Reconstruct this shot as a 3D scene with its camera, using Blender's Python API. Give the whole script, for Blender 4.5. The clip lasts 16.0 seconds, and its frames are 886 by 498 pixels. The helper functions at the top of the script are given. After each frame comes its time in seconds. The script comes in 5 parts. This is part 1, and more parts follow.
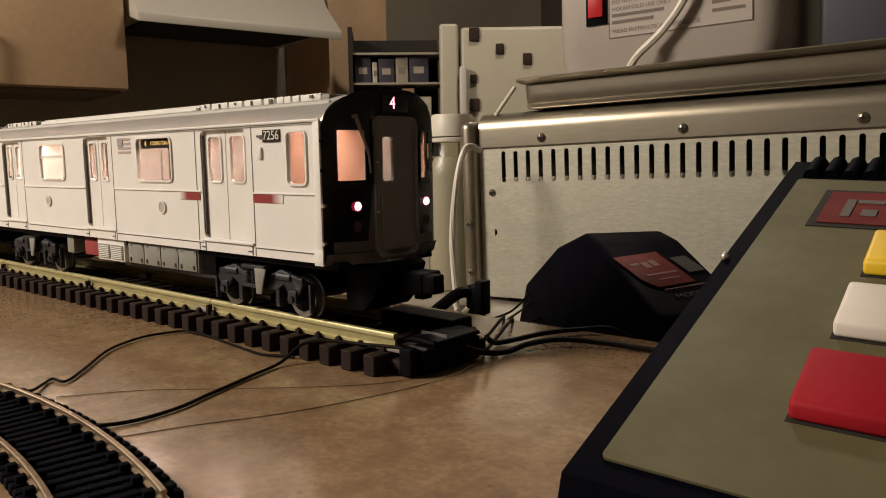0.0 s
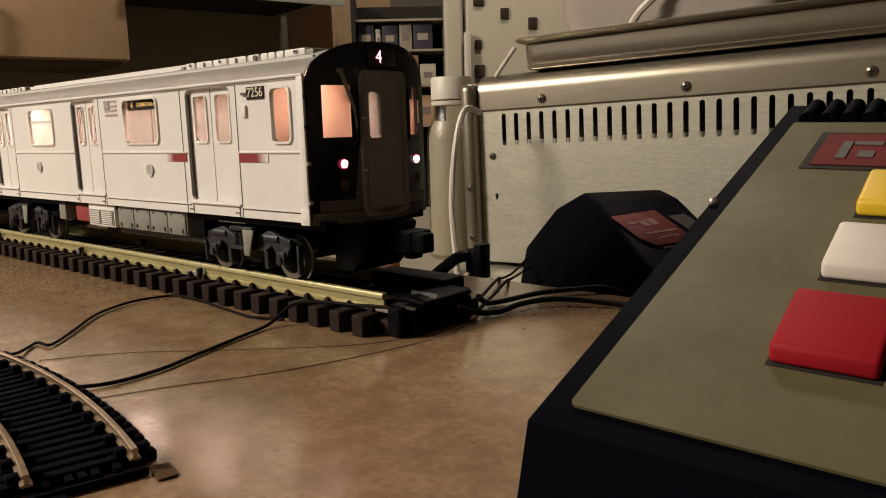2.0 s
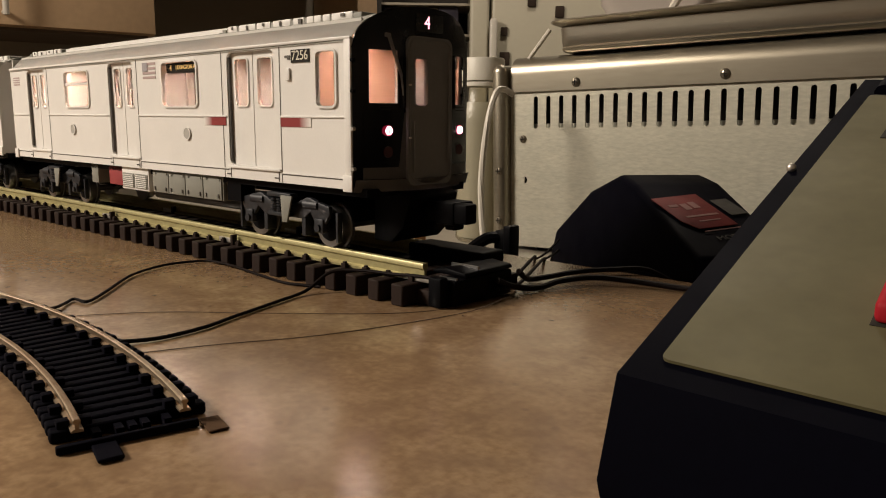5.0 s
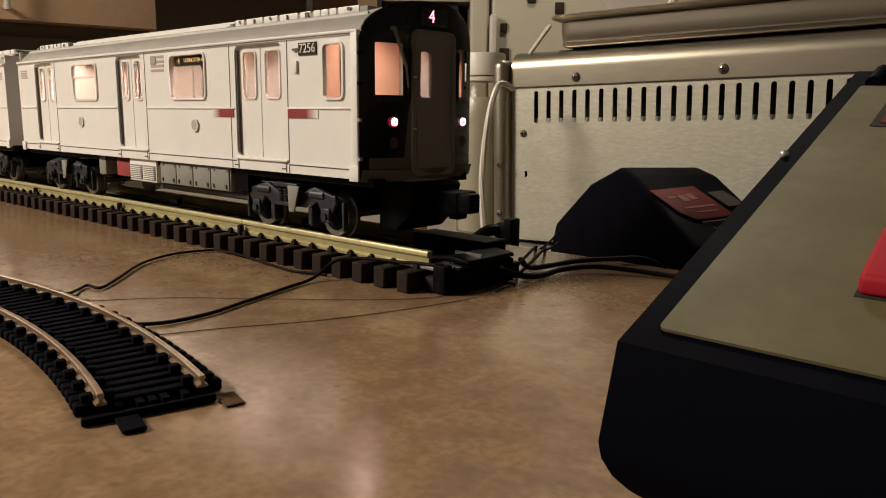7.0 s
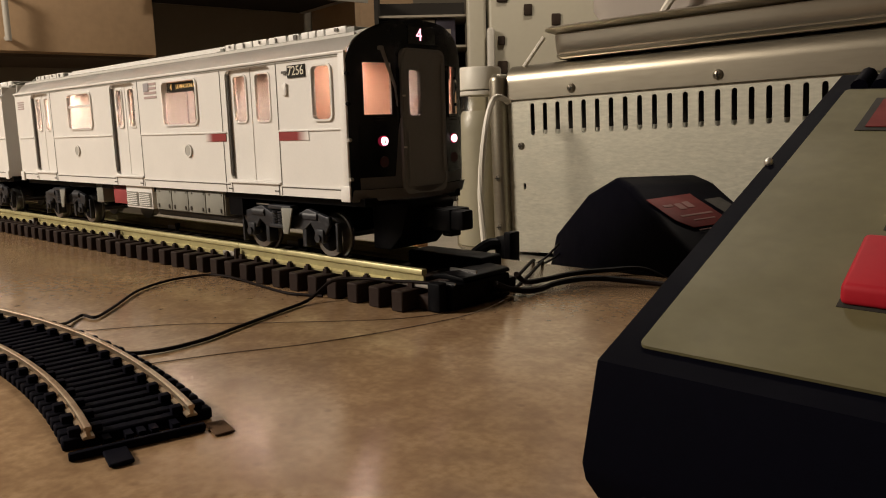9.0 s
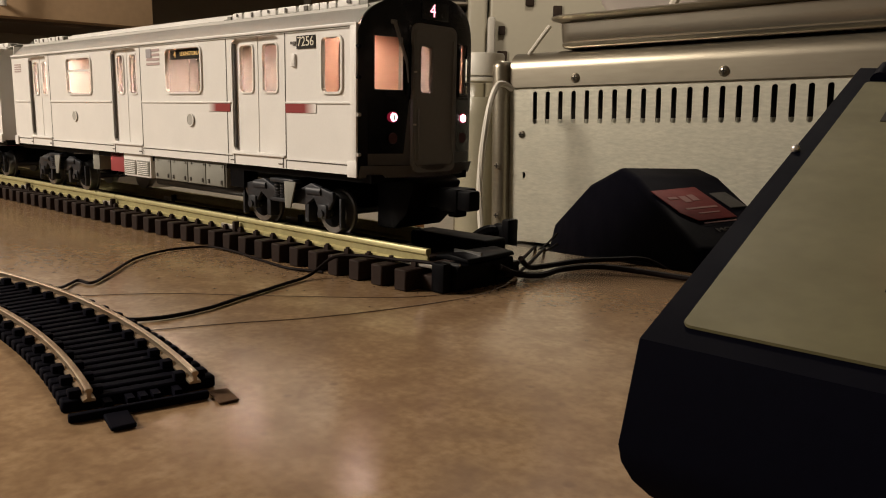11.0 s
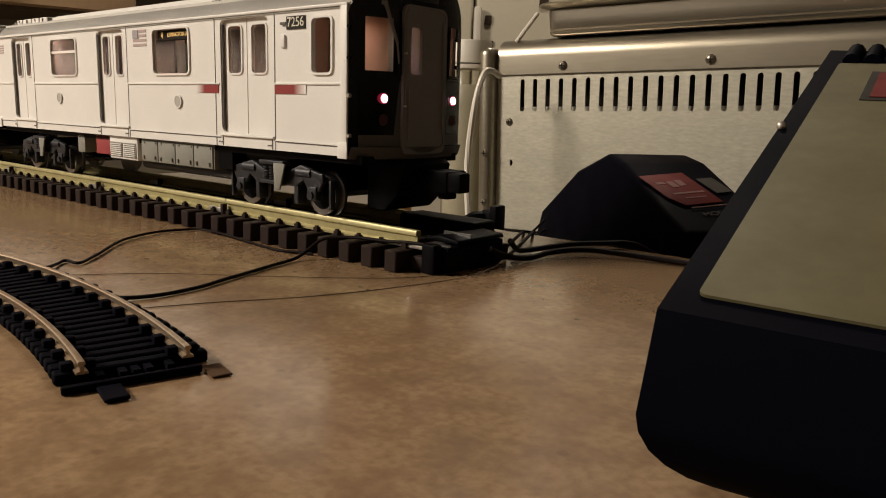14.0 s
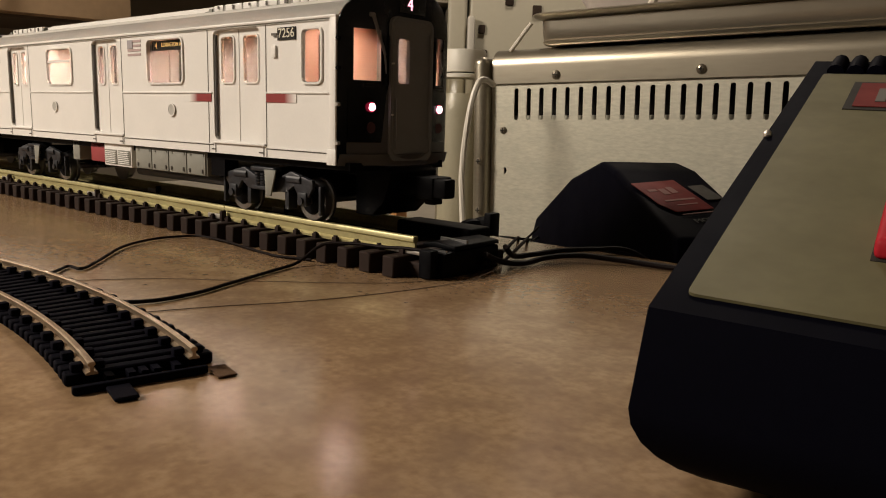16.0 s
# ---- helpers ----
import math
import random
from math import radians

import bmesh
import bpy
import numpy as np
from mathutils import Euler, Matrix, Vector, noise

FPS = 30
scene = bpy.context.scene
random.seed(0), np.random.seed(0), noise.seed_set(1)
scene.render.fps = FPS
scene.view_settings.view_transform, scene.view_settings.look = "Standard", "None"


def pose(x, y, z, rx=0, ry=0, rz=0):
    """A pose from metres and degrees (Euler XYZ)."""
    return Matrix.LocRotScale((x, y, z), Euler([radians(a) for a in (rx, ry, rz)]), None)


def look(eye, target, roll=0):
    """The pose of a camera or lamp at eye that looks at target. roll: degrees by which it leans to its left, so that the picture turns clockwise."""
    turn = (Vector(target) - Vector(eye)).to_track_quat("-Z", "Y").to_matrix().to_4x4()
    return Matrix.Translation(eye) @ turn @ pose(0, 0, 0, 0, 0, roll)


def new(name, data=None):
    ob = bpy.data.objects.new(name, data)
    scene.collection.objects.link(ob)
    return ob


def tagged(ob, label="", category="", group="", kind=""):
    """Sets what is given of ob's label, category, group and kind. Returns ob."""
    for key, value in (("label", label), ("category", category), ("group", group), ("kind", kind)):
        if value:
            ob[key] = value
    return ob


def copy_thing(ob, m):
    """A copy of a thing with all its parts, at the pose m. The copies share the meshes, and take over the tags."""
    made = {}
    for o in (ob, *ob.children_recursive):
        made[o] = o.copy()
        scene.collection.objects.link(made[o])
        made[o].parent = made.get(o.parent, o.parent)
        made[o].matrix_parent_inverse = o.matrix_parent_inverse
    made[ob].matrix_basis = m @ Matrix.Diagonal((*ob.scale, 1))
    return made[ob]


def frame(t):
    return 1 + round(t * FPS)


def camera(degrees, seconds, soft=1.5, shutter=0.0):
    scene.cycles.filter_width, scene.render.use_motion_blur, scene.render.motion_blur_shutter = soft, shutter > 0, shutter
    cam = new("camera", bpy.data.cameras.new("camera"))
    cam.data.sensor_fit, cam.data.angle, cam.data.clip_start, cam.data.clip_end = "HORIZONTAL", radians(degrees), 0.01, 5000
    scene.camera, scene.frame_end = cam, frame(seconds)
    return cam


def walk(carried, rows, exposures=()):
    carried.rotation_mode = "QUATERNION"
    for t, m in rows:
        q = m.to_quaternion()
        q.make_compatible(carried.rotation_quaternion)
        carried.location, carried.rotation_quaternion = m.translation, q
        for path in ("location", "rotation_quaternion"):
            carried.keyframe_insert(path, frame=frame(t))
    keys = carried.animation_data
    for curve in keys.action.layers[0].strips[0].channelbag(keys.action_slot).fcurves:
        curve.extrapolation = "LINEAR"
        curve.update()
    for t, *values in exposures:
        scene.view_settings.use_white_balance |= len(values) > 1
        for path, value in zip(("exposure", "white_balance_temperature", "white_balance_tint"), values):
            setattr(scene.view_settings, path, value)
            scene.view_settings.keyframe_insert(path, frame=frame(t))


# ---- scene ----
# ---- camera ----
cam = camera(60.0, 16.0, soft=1.05)
PATH = [
    (0, 0.2752, -0.2739, 0.0985, 40.36, -6.86, -0.91),
    (0.5, 0.2722, -0.2701, 0.0965, 41.07, -6.78, -1.25),
    (1, 0.2784, -0.2649, 0.0914, 40.64, -7.32, -1.32),
    (1.5, 0.2769, -0.2628, 0.0919, 40.95, -8.5, -1.53),
    (2, 0.2771, -0.2619, 0.0912, 41.14, -9.02, -1.68),
    (2.5, 0.2724, -0.2617, 0.0885, 41.41, -9.63, -1.61),
    (3, 0.2713, -0.2639, 0.0901, 41.51, -9.64, -1.23),
    (3.5, 0.2695, -0.2667, 0.0885, 41.83, -9.41, -0.31),
    (4, 0.2672, -0.2678, 0.0845, 42.12, -9.63, 0.11),
    (6.5, 0.2627, -0.2674, 0.0808, 41.97, -9.94, 0.55),
    (7, 0.2686, -0.2762, 0.0798, 42, -10.02, 0.51),
    (7.5, 0.2663, -0.2701, 0.0793, 41.99, -9.66, -0.31),
    (8, 0.2694, -0.2704, 0.0777, 41.34, -9.35, -0.9),
    (8.5, 0.2712, -0.2709, 0.0783, 41.89, -9.27, -0.94),
    (9, 0.2719, -0.2709, 0.0812, 42.53, -9, -1.55),
    (9.5, 0.2684, -0.2734, 0.0796, 42.08, -9.55, 0.33),
    (10, 0.2652, -0.273, 0.0778, 41.89, -9.68, 0.78),
    (12.5, 0.2629, -0.2748, 0.0748, 40.85, -10.11, 2.02),
    (13, 0.2635, -0.2765, 0.0737, 40.66, -10.29, 2.06),
    (13.5, 0.2633, -0.2761, 0.0731, 40.56, -10.33, 1.75),
    (14, 0.2627, -0.2759, 0.0721, 40.43, -10.4, 1.6),
    (14.5, 0.2632, -0.2772, 0.0715, 40.24, -10.21, 1.68),
    (15, 0.2647, -0.28, 0.07, 39.56, -9.88, 1.61),
    (15.5, 0.2636, -0.2793, 0.0696, 39.63, -9.95, 1.5),
    (16, 0.2661, -0.2822, 0.0721, 39.95, -9.77, 1.63),
]
walk(cam, [(t, pose(x, y, z, 90 + pitch, 0, yaw) @ pose(0, 0, 0, 0, 0, roll)) for t, x, y, z, yaw, pitch, roll in PATH])

# ---- light ----
world = bpy.data.worlds.new("room_air")
scene.world = world
world.use_nodes = True
world.node_tree.nodes["Background"].inputs[0].default_value = (1.0, 0.80, 0.58, 1)
world.node_tree.nodes["Background"].inputs[1].default_value = 0.010
scene.view_settings.exposure = 0.0


def lamp(name, eye, target, size, watts, colour):
    data = bpy.data.lights.new(name, "AREA")
    data.shape, data.size, data.energy, data.color = "DISK", size, watts, colour
    ob = new(name, data)
    ob.matrix_world = look(eye, target)
    return ob


WARM = (1.0, 0.865, 0.715)
lamp("ceiling_lamp", (-1.35, -1.48, 1.36), (-0.1, 0.0, 0.1), 0.62, 77, WARM)
# unseen fill light, added to brighten the kitchen background
lamp("kitchen_fill", (-0.6, 1.2, 1.44), (-0.6, 1.2, 0), 0.25, 11, WARM)


# ---- materials ----
def material(name, colour, rough=0.5, metal=0.0, grain=0.0, grain_scale=400.0, stain=0.0, stain_scale=30.0, bump=0.0, coat=0.0, dark=None, spec=0.5, stretch=None):
    m = bpy.data.materials.new(name)
    m.use_nodes = True
    nt = m.node_tree
    bsdf = nt.nodes["Principled BSDF"]
    bsdf.inputs["Roughness"].default_value = rough
    bsdf.inputs["Metallic"].default_value = metal
    bsdf.inputs["Coat Weight"].default_value = coat
    bsdf.inputs["Specular IOR Level"].default_value = spec
    base = (*colour, 1)
    low = (*(dark or [c * 0.55 for c in colour]), 1)
    tc = nt.nodes.new("ShaderNodeTexCoord")
    fine = nt.nodes.new("ShaderNodeTexNoise")
    fine.inputs["Scale"].default_value, fine.inputs["Detail"].default_value = grain_scale, 5
    wide = nt.nodes.new("ShaderNodeTexNoise")
    wide.inputs["Scale"].default_value, wide.inputs["Detail"].default_value = stain_scale, 6
    where = tc.outputs["Object"]
    if stretch:
        mapping = nt.nodes.new("ShaderNodeMapping")
        mapping.inputs["Scale"].default_value = stretch
        nt.links.new(where, mapping.inputs["Vector"])
        where = mapping.outputs["Vector"]
    for n in (fine, wide):
        nt.links.new(where, n.inputs["Vector"])
    colour_in = bsdf.inputs["Base Color"]
    colour_in.default_value = base
    last = None
    for n, amount in ((wide, stain), (fine, grain)):
        if amount <= 0:
            continue
        ramp = nt.nodes.new("ShaderNodeMapRange")
        ramp.inputs["From Min"].default_value, ramp.inputs["From Max"].default_value = 0.35, 0.70
        ramp.inputs["To Max"].default_value = amount
        nt.links.new(n.outputs["Fac"], ramp.inputs["Value"])
        mix = nt.nodes.new("ShaderNodeMix")
        mix.data_type = "RGBA"
        mix.inputs["A"].default_value, mix.inputs["B"].default_value = base, low
        if last:
            nt.links.new(last, mix.inputs["A"])
        nt.links.new(ramp.outputs["Result"], mix.inputs["Factor"])
        last = mix.outputs["Result"]
    if last:
        nt.links.new(last, colour_in)
    if stain or grain:
        rr = nt.nodes.new("ShaderNodeMapRange")
        rr.inputs["To Min"].default_value, rr.inputs["To Max"].default_value = max(0.03, rough - 0.08), min(1, rough + 0.12)
        nt.links.new(wide.outputs["Fac"], rr.inputs["Value"])
        nt.links.new(rr.outputs["Result"], bsdf.inputs["Roughness"])
    if bump:
        b = nt.nodes.new("ShaderNodeBump")
        b.inputs["Strength"].default_value, b.inputs["Distance"].default_value = bump, 0.0006
        nt.links.new(fine.outputs["Fac"], b.inputs["Height"])
        nt.links.new(b.outputs["Normal"], bsdf.inputs["Normal"])
    return m


def glow(name, colour, strength):
    m = bpy.data.materials.new(name)
    m.use_nodes = True
    bsdf = m.node_tree.nodes["Principled BSDF"]
    bsdf.inputs["Base Color"].default_value = (*[min(1, c) * 0.6 for c in colour], 1)
    bsdf.inputs["Emission Color"].default_value = (*colour, 1)
    bsdf.inputs["Emission Strength"].default_value = strength
    return m


def pane(name, tint, rough=0.03, ior=1.45):
    m = bpy.data.materials.new(name)
    m.use_nodes = True
    nt = m.node_tree
    nt.nodes.clear()
    out, mix = nt.nodes.new("ShaderNodeOutputMaterial"), nt.nodes.new("ShaderNodeMixShader")
    clear, gloss, facing = nt.nodes.new("ShaderNodeBsdfTransparent"), nt.nodes.new("ShaderNodeBsdfGlossy"), nt.nodes.new("ShaderNodeLayerWeight")
    steep, scaled = nt.nodes.new("ShaderNodeMath"), nt.nodes.new("ShaderNodeMath")
    clear.inputs["Color"].default_value = (*tint, 1)
    gloss.inputs["Roughness"].default_value = rough
    steep.operation, scaled.operation = "POWER", "MULTIPLY_ADD"
    steep.inputs[1].default_value = 4.0
    scaled.inputs[1].default_value, scaled.inputs[2].default_value = 0.35, ((ior - 1) / (ior + 1)) ** 2
    nt.links.new(facing.outputs["Facing"], steep.inputs[0])
    nt.links.new(steep.outputs[0], scaled.inputs[0])
    nt.links.new(scaled.outputs[0], mix.inputs[0])
    nt.links.new(clear.outputs[0], mix.inputs[1])
    nt.links.new(gloss.outputs[0], mix.inputs[2])
    nt.links.new(mix.outputs[0], out.inputs[0])
    return m


def faded_red():
    """Red stripe that fades into the white paint along the car."""
    m = material("faded_red_stripe", (0.25, 0.03, 0.03), 0.45)
    nt = m.node_tree
    bsdf = nt.nodes["Principled BSDF"]
    tc, sep, mp, mix = (nt.nodes.new(n) for n in ("ShaderNodeTexCoord", "ShaderNodeSeparateXYZ", "ShaderNodeMapRange", "ShaderNodeMix"))
    mix.data_type = "RGBA"
    mix.inputs["A"].default_value, mix.inputs["B"].default_value = (0.25, 0.03, 0.03, 1), (0.80, 0.785, 0.755, 1)
    nt.links.new(tc.outputs["Generated"], sep.inputs[0])
    nt.links.new(sep.outputs["X"], mp.inputs["Value"])
    mp.inputs["From Min"].default_value, mp.inputs["From Max"].default_value = 0.62, 1.0
    nt.links.new(mp.outputs[0], mix.inputs["Factor"])
    nt.links.new(mix.outputs["Result"], bsdf.inputs["Base Color"])
    return m


def flecked(m):
    """Adds sparse small dark flecks to a material's colour."""
    nt = m.node_tree
    bsdf = nt.nodes["Principled BSDF"]
    was = bsdf.inputs["Base Color"].links[0].from_socket
    tc, cells, mp, mix = (nt.nodes.new(n) for n in ("ShaderNodeTexCoord", "ShaderNodeTexVoronoi", "ShaderNodeMapRange", "ShaderNodeMix"))
    cells.inputs["Scale"].default_value, cells.inputs["Randomness"].default_value = 70, 1.0
    mp.inputs["From Min"].default_value, mp.inputs["From Max"].default_value = 0.06, 0.13
    mp.inputs["To Min"].default_value, mp.inputs["To Max"].default_value = 0.45, 0.0
    mix.data_type = "RGBA"
    mix.inputs["B"].default_value = (0.12, 0.065, 0.035, 1)
    nt.links.new(tc.outputs["Object"], cells.inputs["Vector"])
    nt.links.new(cells.outputs["Distance"], mp.inputs["Value"])
    nt.links.new(was, mix.inputs["A"])
    nt.links.new(mp.outputs[0], mix.inputs["Factor"])
    nt.links.new(mix.outputs["Result"], bsdf.inputs["Base Color"])
    return m


def dimpled(m, scale, depth):
    """Presses small round dimples into the gloss of a clear pane."""
    nt = m.node_tree
    tc, cells, b = (nt.nodes.new(n) for n in ("ShaderNodeTexCoord", "ShaderNodeTexVoronoi", "ShaderNodeBump"))
    cells.inputs["Scale"].default_value = scale
    b.inputs["Strength"].default_value, b.inputs["Distance"].default_value = 1.0, depth
    nt.links.new(tc.outputs["Object"], cells.inputs["Vector"])
    nt.links.new(cells.outputs["Distance"], b.inputs["Height"])
    for n in nt.nodes:
        if n.type in ("BSDF_GLOSSY", "LAYER_WEIGHT"):
            nt.links.new(b.outputs["Normal"], n.inputs["Normal"])
    return m


def laminate():
    """Tan speckled kitchen laminate: soft cloudy patches, fine specks, a few dark flecks."""
    m = material("tan_laminate", (0.385, 0.260, 0.148), 0.19, 0, 0.60, 330, 0.75, 75, 0.05, dark=(0.185, 0.107, 0.055))
    return flecked(m)


MAT = dict(
    laminate=laminate(),
    grey_top=material("grey_laminate", (0.30, 0.27, 0.22), 0.35, 0, 0.3, 300, 0.4, 20, 0.05),
    paint=material("white_car_paint", (0.80, 0.785, 0.755), 0.42, 0, 0.05, 900, 0.12, 40, 0.03),
    roof=material("roof_grey", (0.60, 0.585, 0.55), 0.5, 0, 0.08, 700, 0.15, 40, 0.04),
    line=material("panel_line", (0.10, 0.09, 0.08), 0.7),
    mask=material("black_gloss_mask", (0.006, 0.006, 0.007), 0.22, 0, 0.1, 300, 0.2, 40),
    storm=material("dark_grey_door", (0.20, 0.203, 0.212), 0.42, 0, 0.1, 500, 0.2, 60),
    black=material("black_plastic", (0.0025, 0.0025, 0.0035), 0.5, 0, 0.2, 500, 0.2, 60, 0.08, spec=0.06),
    truck=material("truck_grey", (0.021, 0.023, 0.029), 0.42, 0.1, 0.25, 500, 0.3, 70, 0.1),
    lid=material("equipment_grey", (0.24, 0.24, 0.21), 0.55, 0, 0.1, 500, 0.25, 60, 0.05),
    red_panel=material("red_panel", (0.32, 0.045, 0.05), 0.5, 0, 0.1, 500, 0.2, 60),
    steel=material("wheel_steel", (0.36, 0.355, 0.35), 0.28, 0.9, 0.2, 400, 0.3, 60),
    brass=material("brass_rail", (0.47, 0.43, 0.22), 0.42, 0.4, 0.35, 400, 0.6, 50, 0.06, dark=(0.30, 0.25, 0.12)),
    silver=material("silver_joiner", (0.75, 0.72, 0.66), 0.3, 0.8, 0.1, 500, 0.2, 60),
    tie=material("brown_plastic_tie", (0.026, 0.016, 0.013), 0.62, 0, 0.3, 350, 0.3, 60, 0.15, spec=0.15),
    tie_black=material("black_plastic_tie", (0.004, 0.004, 0.008), 0.7, 0, 0.3, 500, 0.3, 60, 0.1, spec=0.03),
    bronze=material("tarnished_rail", (0.52, 0.43, 0.32), 0.34, 0.8, 0.3, 500, 0.75, 90, dark=(0.26, 0.16, 0.09)),
    wire=material("black_wire", (0.008, 0.0045, 0.004), 0.6, spec=0.08),
    hair=material("brown_thread", (0.10, 0.060, 0.035), 0.6),
    galv=material("galvanised_sheet", (0.60, 0.575, 0.475), 0.42, 0.50, 0.50, 420, 0.45, 60, 0.26, dark=(0.37, 0.36, 0.30), stretch=(0.32, 1, 1)),
    stainless=material("stainless_sheet", (0.40, 0.365, 0.29), 0.33, 0.88, 0.40, 300, 0.55, 30, 0.10, dark=(0.28, 0.25, 0.20), stretch=(0.12, 1, 1)),
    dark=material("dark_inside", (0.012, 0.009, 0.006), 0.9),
    screw=material("screw_metal", (0.30, 0.27, 0.22), 0.3, 0.9),
    alu=material("baking_tray", (0.47, 0.43, 0.355), 0.31, 0.88, 0.25, 240, 0.4, 24, 0.06, dark=(0.34, 0.31, 0.25), stretch=(0.2, 1, 1)),
    enamel=material("white_appliance", (0.42, 0.375, 0.335), 0.35, 0, 0.03, 300, 0.08, 12, coat=0.2),
    switch=material("red_switch", (0.50, 0.015, 0.02), 0.35),
    print=material("grey_print", (0.16, 0.13, 0.11), 0.7),
    print_light=material("light_print", (0.22, 0.12, 0.11), 0.6, spec=0.1),
    cord=material("white_cord", (0.66, 0.62, 0.54), 0.45),
    cap=material("white_cap", (0.66, 0.63, 0.55), 0.45, 0, 0.05, 300, 0.1, 40),
    clear=dimpled(pane("clear_plastic", (0.84, 0.82, 0.74), 0.32, 1.5), 330, 0.0003),
    contents=material("pale_contents", (0.36, 0.335, 0.26), 0.6, 0, 0.08, 120, 0.25, 25, 0.05),
    glass=pane("car_glass", (0.80, 0.78, 0.76)),
    peach=material("car_interior", (0.84, 0.54, 0.40), 0.6, 0, 0.05, 400, 0.1, 40),
    lining=material("beige_lining", (0.33, 0.33, 0.32), 0.6, 0, 0.05, 400, 0.15, 40),
    seat=material("grey_brown_seat", (0.26, 0.19, 0.15), 0.6),
    head=glow("headlight_lens", (1.0, 0.66, 0.72), 8.0),
    headring=glow("headlight_red_rim", (0.60, 0.02, 0.07), 0.22),
    tail=material("dark_red_lens", (0.055, 0.005, 0.008), 0.3),
    digit=glow("route_digit", (1.0, 0.38, 0.46), 2.4),
    amber=glow("amber_letters", (1.0, 0.62, 0.22), 0.75),
    tube=glow("car_lamp", (1.0, 0.75, 0.61), 54.0),
    plate=material("number_plate", (0.022, 0.020, 0.017), 0.6, 0, 0.2, 400, 0.2, 60, spec=0.15),
    number=material("number_cream", (0.70, 0.66, 0.55), 0.5),
    flag_a=material("flag_red", (0.44, 0.34, 0.33), 0.5),
    flag_b=material("flag_blue", (0.34, 0.32, 0.34), 0.5),
    shield=material("grey_emblem", (0.42, 0.41, 0.38), 0.5),
    stripe=faded_red(),
    case=material("black_console", (0.0020, 0.0021, 0.0052), 0.62, 0, 0.3, 500, 0.25, 50, 0.04, spec=0.028),
    olive=material("olive_panel", (0.120, 0.107, 0.054), 0.55, 0, 0.3, 200, 0.35, 40, 0.02, spec=0.25),
    key_red=material("red_key", (0.31, 0.007, 0.016), 0.6, 0, 0.15, 300, 0.1, 60, spec=0.2),
    key_white=material("white_key", (0.66, 0.60, 0.54), 0.42, 0, 0.05, 300, 0.1, 60),
    key_yellow=material("yellow_key", (0.72, 0.47, 0.02), 0.42, 0, 0.05, 300, 0.1, 60),
    key_blue=material("dark_blue_key", (0.012, 0.014, 0.06), 0.42),
    label_red=material("red_label", (0.15, 0.022, 0.020), 0.6, 0, 0.3, 300, 0.6, 80, spec=0.12),
    silver_label=material("grey_label", (0.06, 0.056, 0.05), 0.6, 0, 0.3, 400, 0.5, 120, spec=0.1),
    cabinet=material("oak_cabinet", (0.50, 0.34, 0.20), 0.5, 0, 0.2, 60, 0.25, 5, 0.03),
    cabinet_shade=material("oak_in_shade", (0.12, 0.09, 0.065), 0.6, 0, 0.2, 60, 0.2, 6),
    # cream darkened so the room shell bounces less light
    wall=material("low_bounce_wall", (0.24, 0.21, 0.165), 0.8, 0, 0.1, 120, 0.15, 2.0, 0.05),
    splash=material("grey_splashback", (0.29, 0.255, 0.20), 0.5, 0, 0.1, 60, 0.25, 4),
    hood=material("white_hood", (0.46, 0.43, 0.37), 0.4, 0, 0.05, 60, 0.1, 5),
    fridge=material("cream_fridge", (0.38, 0.35, 0.27), 0.45, 0, 0.05, 80, 0.1, 5),
    floor=material("vinyl_floor", (0.25, 0.20, 0.15), 0.5, 0, 0.2, 30, 0.3, 3),
    navy=material("dark_box", (0.035, 0.03, 0.045), 0.6),
    brown=material("brown_magnet", (0.045, 0.032, 0.024), 0.8, 0, 0.4, 300, 0.6, 60, spec=0.08),
    tab=material("shaded_tab", (0.10, 0.060, 0.036), 0.8, 0, 0.2, 400, 0.3, 80, spec=0.05),
    tin=material("dark_grey_tin", (0.055, 0.055, 0.070), 0.5, 0.2, 0.1, 200, 0.3, 20),
    tan=material("tan_box", (0.42, 0.27, 0.16), 0.6, 0, 0.1, 60, 0.3, 12),
    orange=material("orange_thing", (0.50, 0.24, 0.08), 0.6),
)


# ---- mesh helpers ----
def box(bm, x0, x1, y0, y1, z0, z1, bevel=0.0, segs=2):
    m = Matrix.LocRotScale(((x0 + x1) / 2, (y0 + y1) / 2, (z0 + z1) / 2), None, (x1 - x0, y1 - y0, z1 - z0))
    vs = bmesh.ops.create_cube(bm, size=1, matrix=m)["verts"]
    if bevel:
        es = list({e for v in vs for e in v.link_edges})
        bmesh.ops.bevel(bm, geom=es, offset=bevel, segments=segs, affect="EDGES", profile=0.5)
    return bm


def boxes(*rows, bevel=0.0):
    bm = bmesh.new()
    for r in rows:
        box(bm, *r, bevel=bevel)
    return bm


def rod(bm, a, b, r0, r1=None, n=16):
    a, b = Vector(a), Vector(b)
    m = Matrix.Translation((a + b) / 2) @ (b - a).to_track_quat("Z", "Y").to_matrix().to_4x4()
    bmesh.ops.create_cone(bm, cap_ends=True, segments=n, radius1=r0, radius2=r0 if r1 is None else r1, depth=(b - a).length, matrix=m)
    return bm


def ball(bm, c, r, flat=1.0, u=12, v=8):
    bmesh.ops.create_uvsphere(bm, u_segments=u, v_segments=v, radius=r, matrix=Matrix.LocRotScale(c, None, (1, 1, flat)))
    return bm


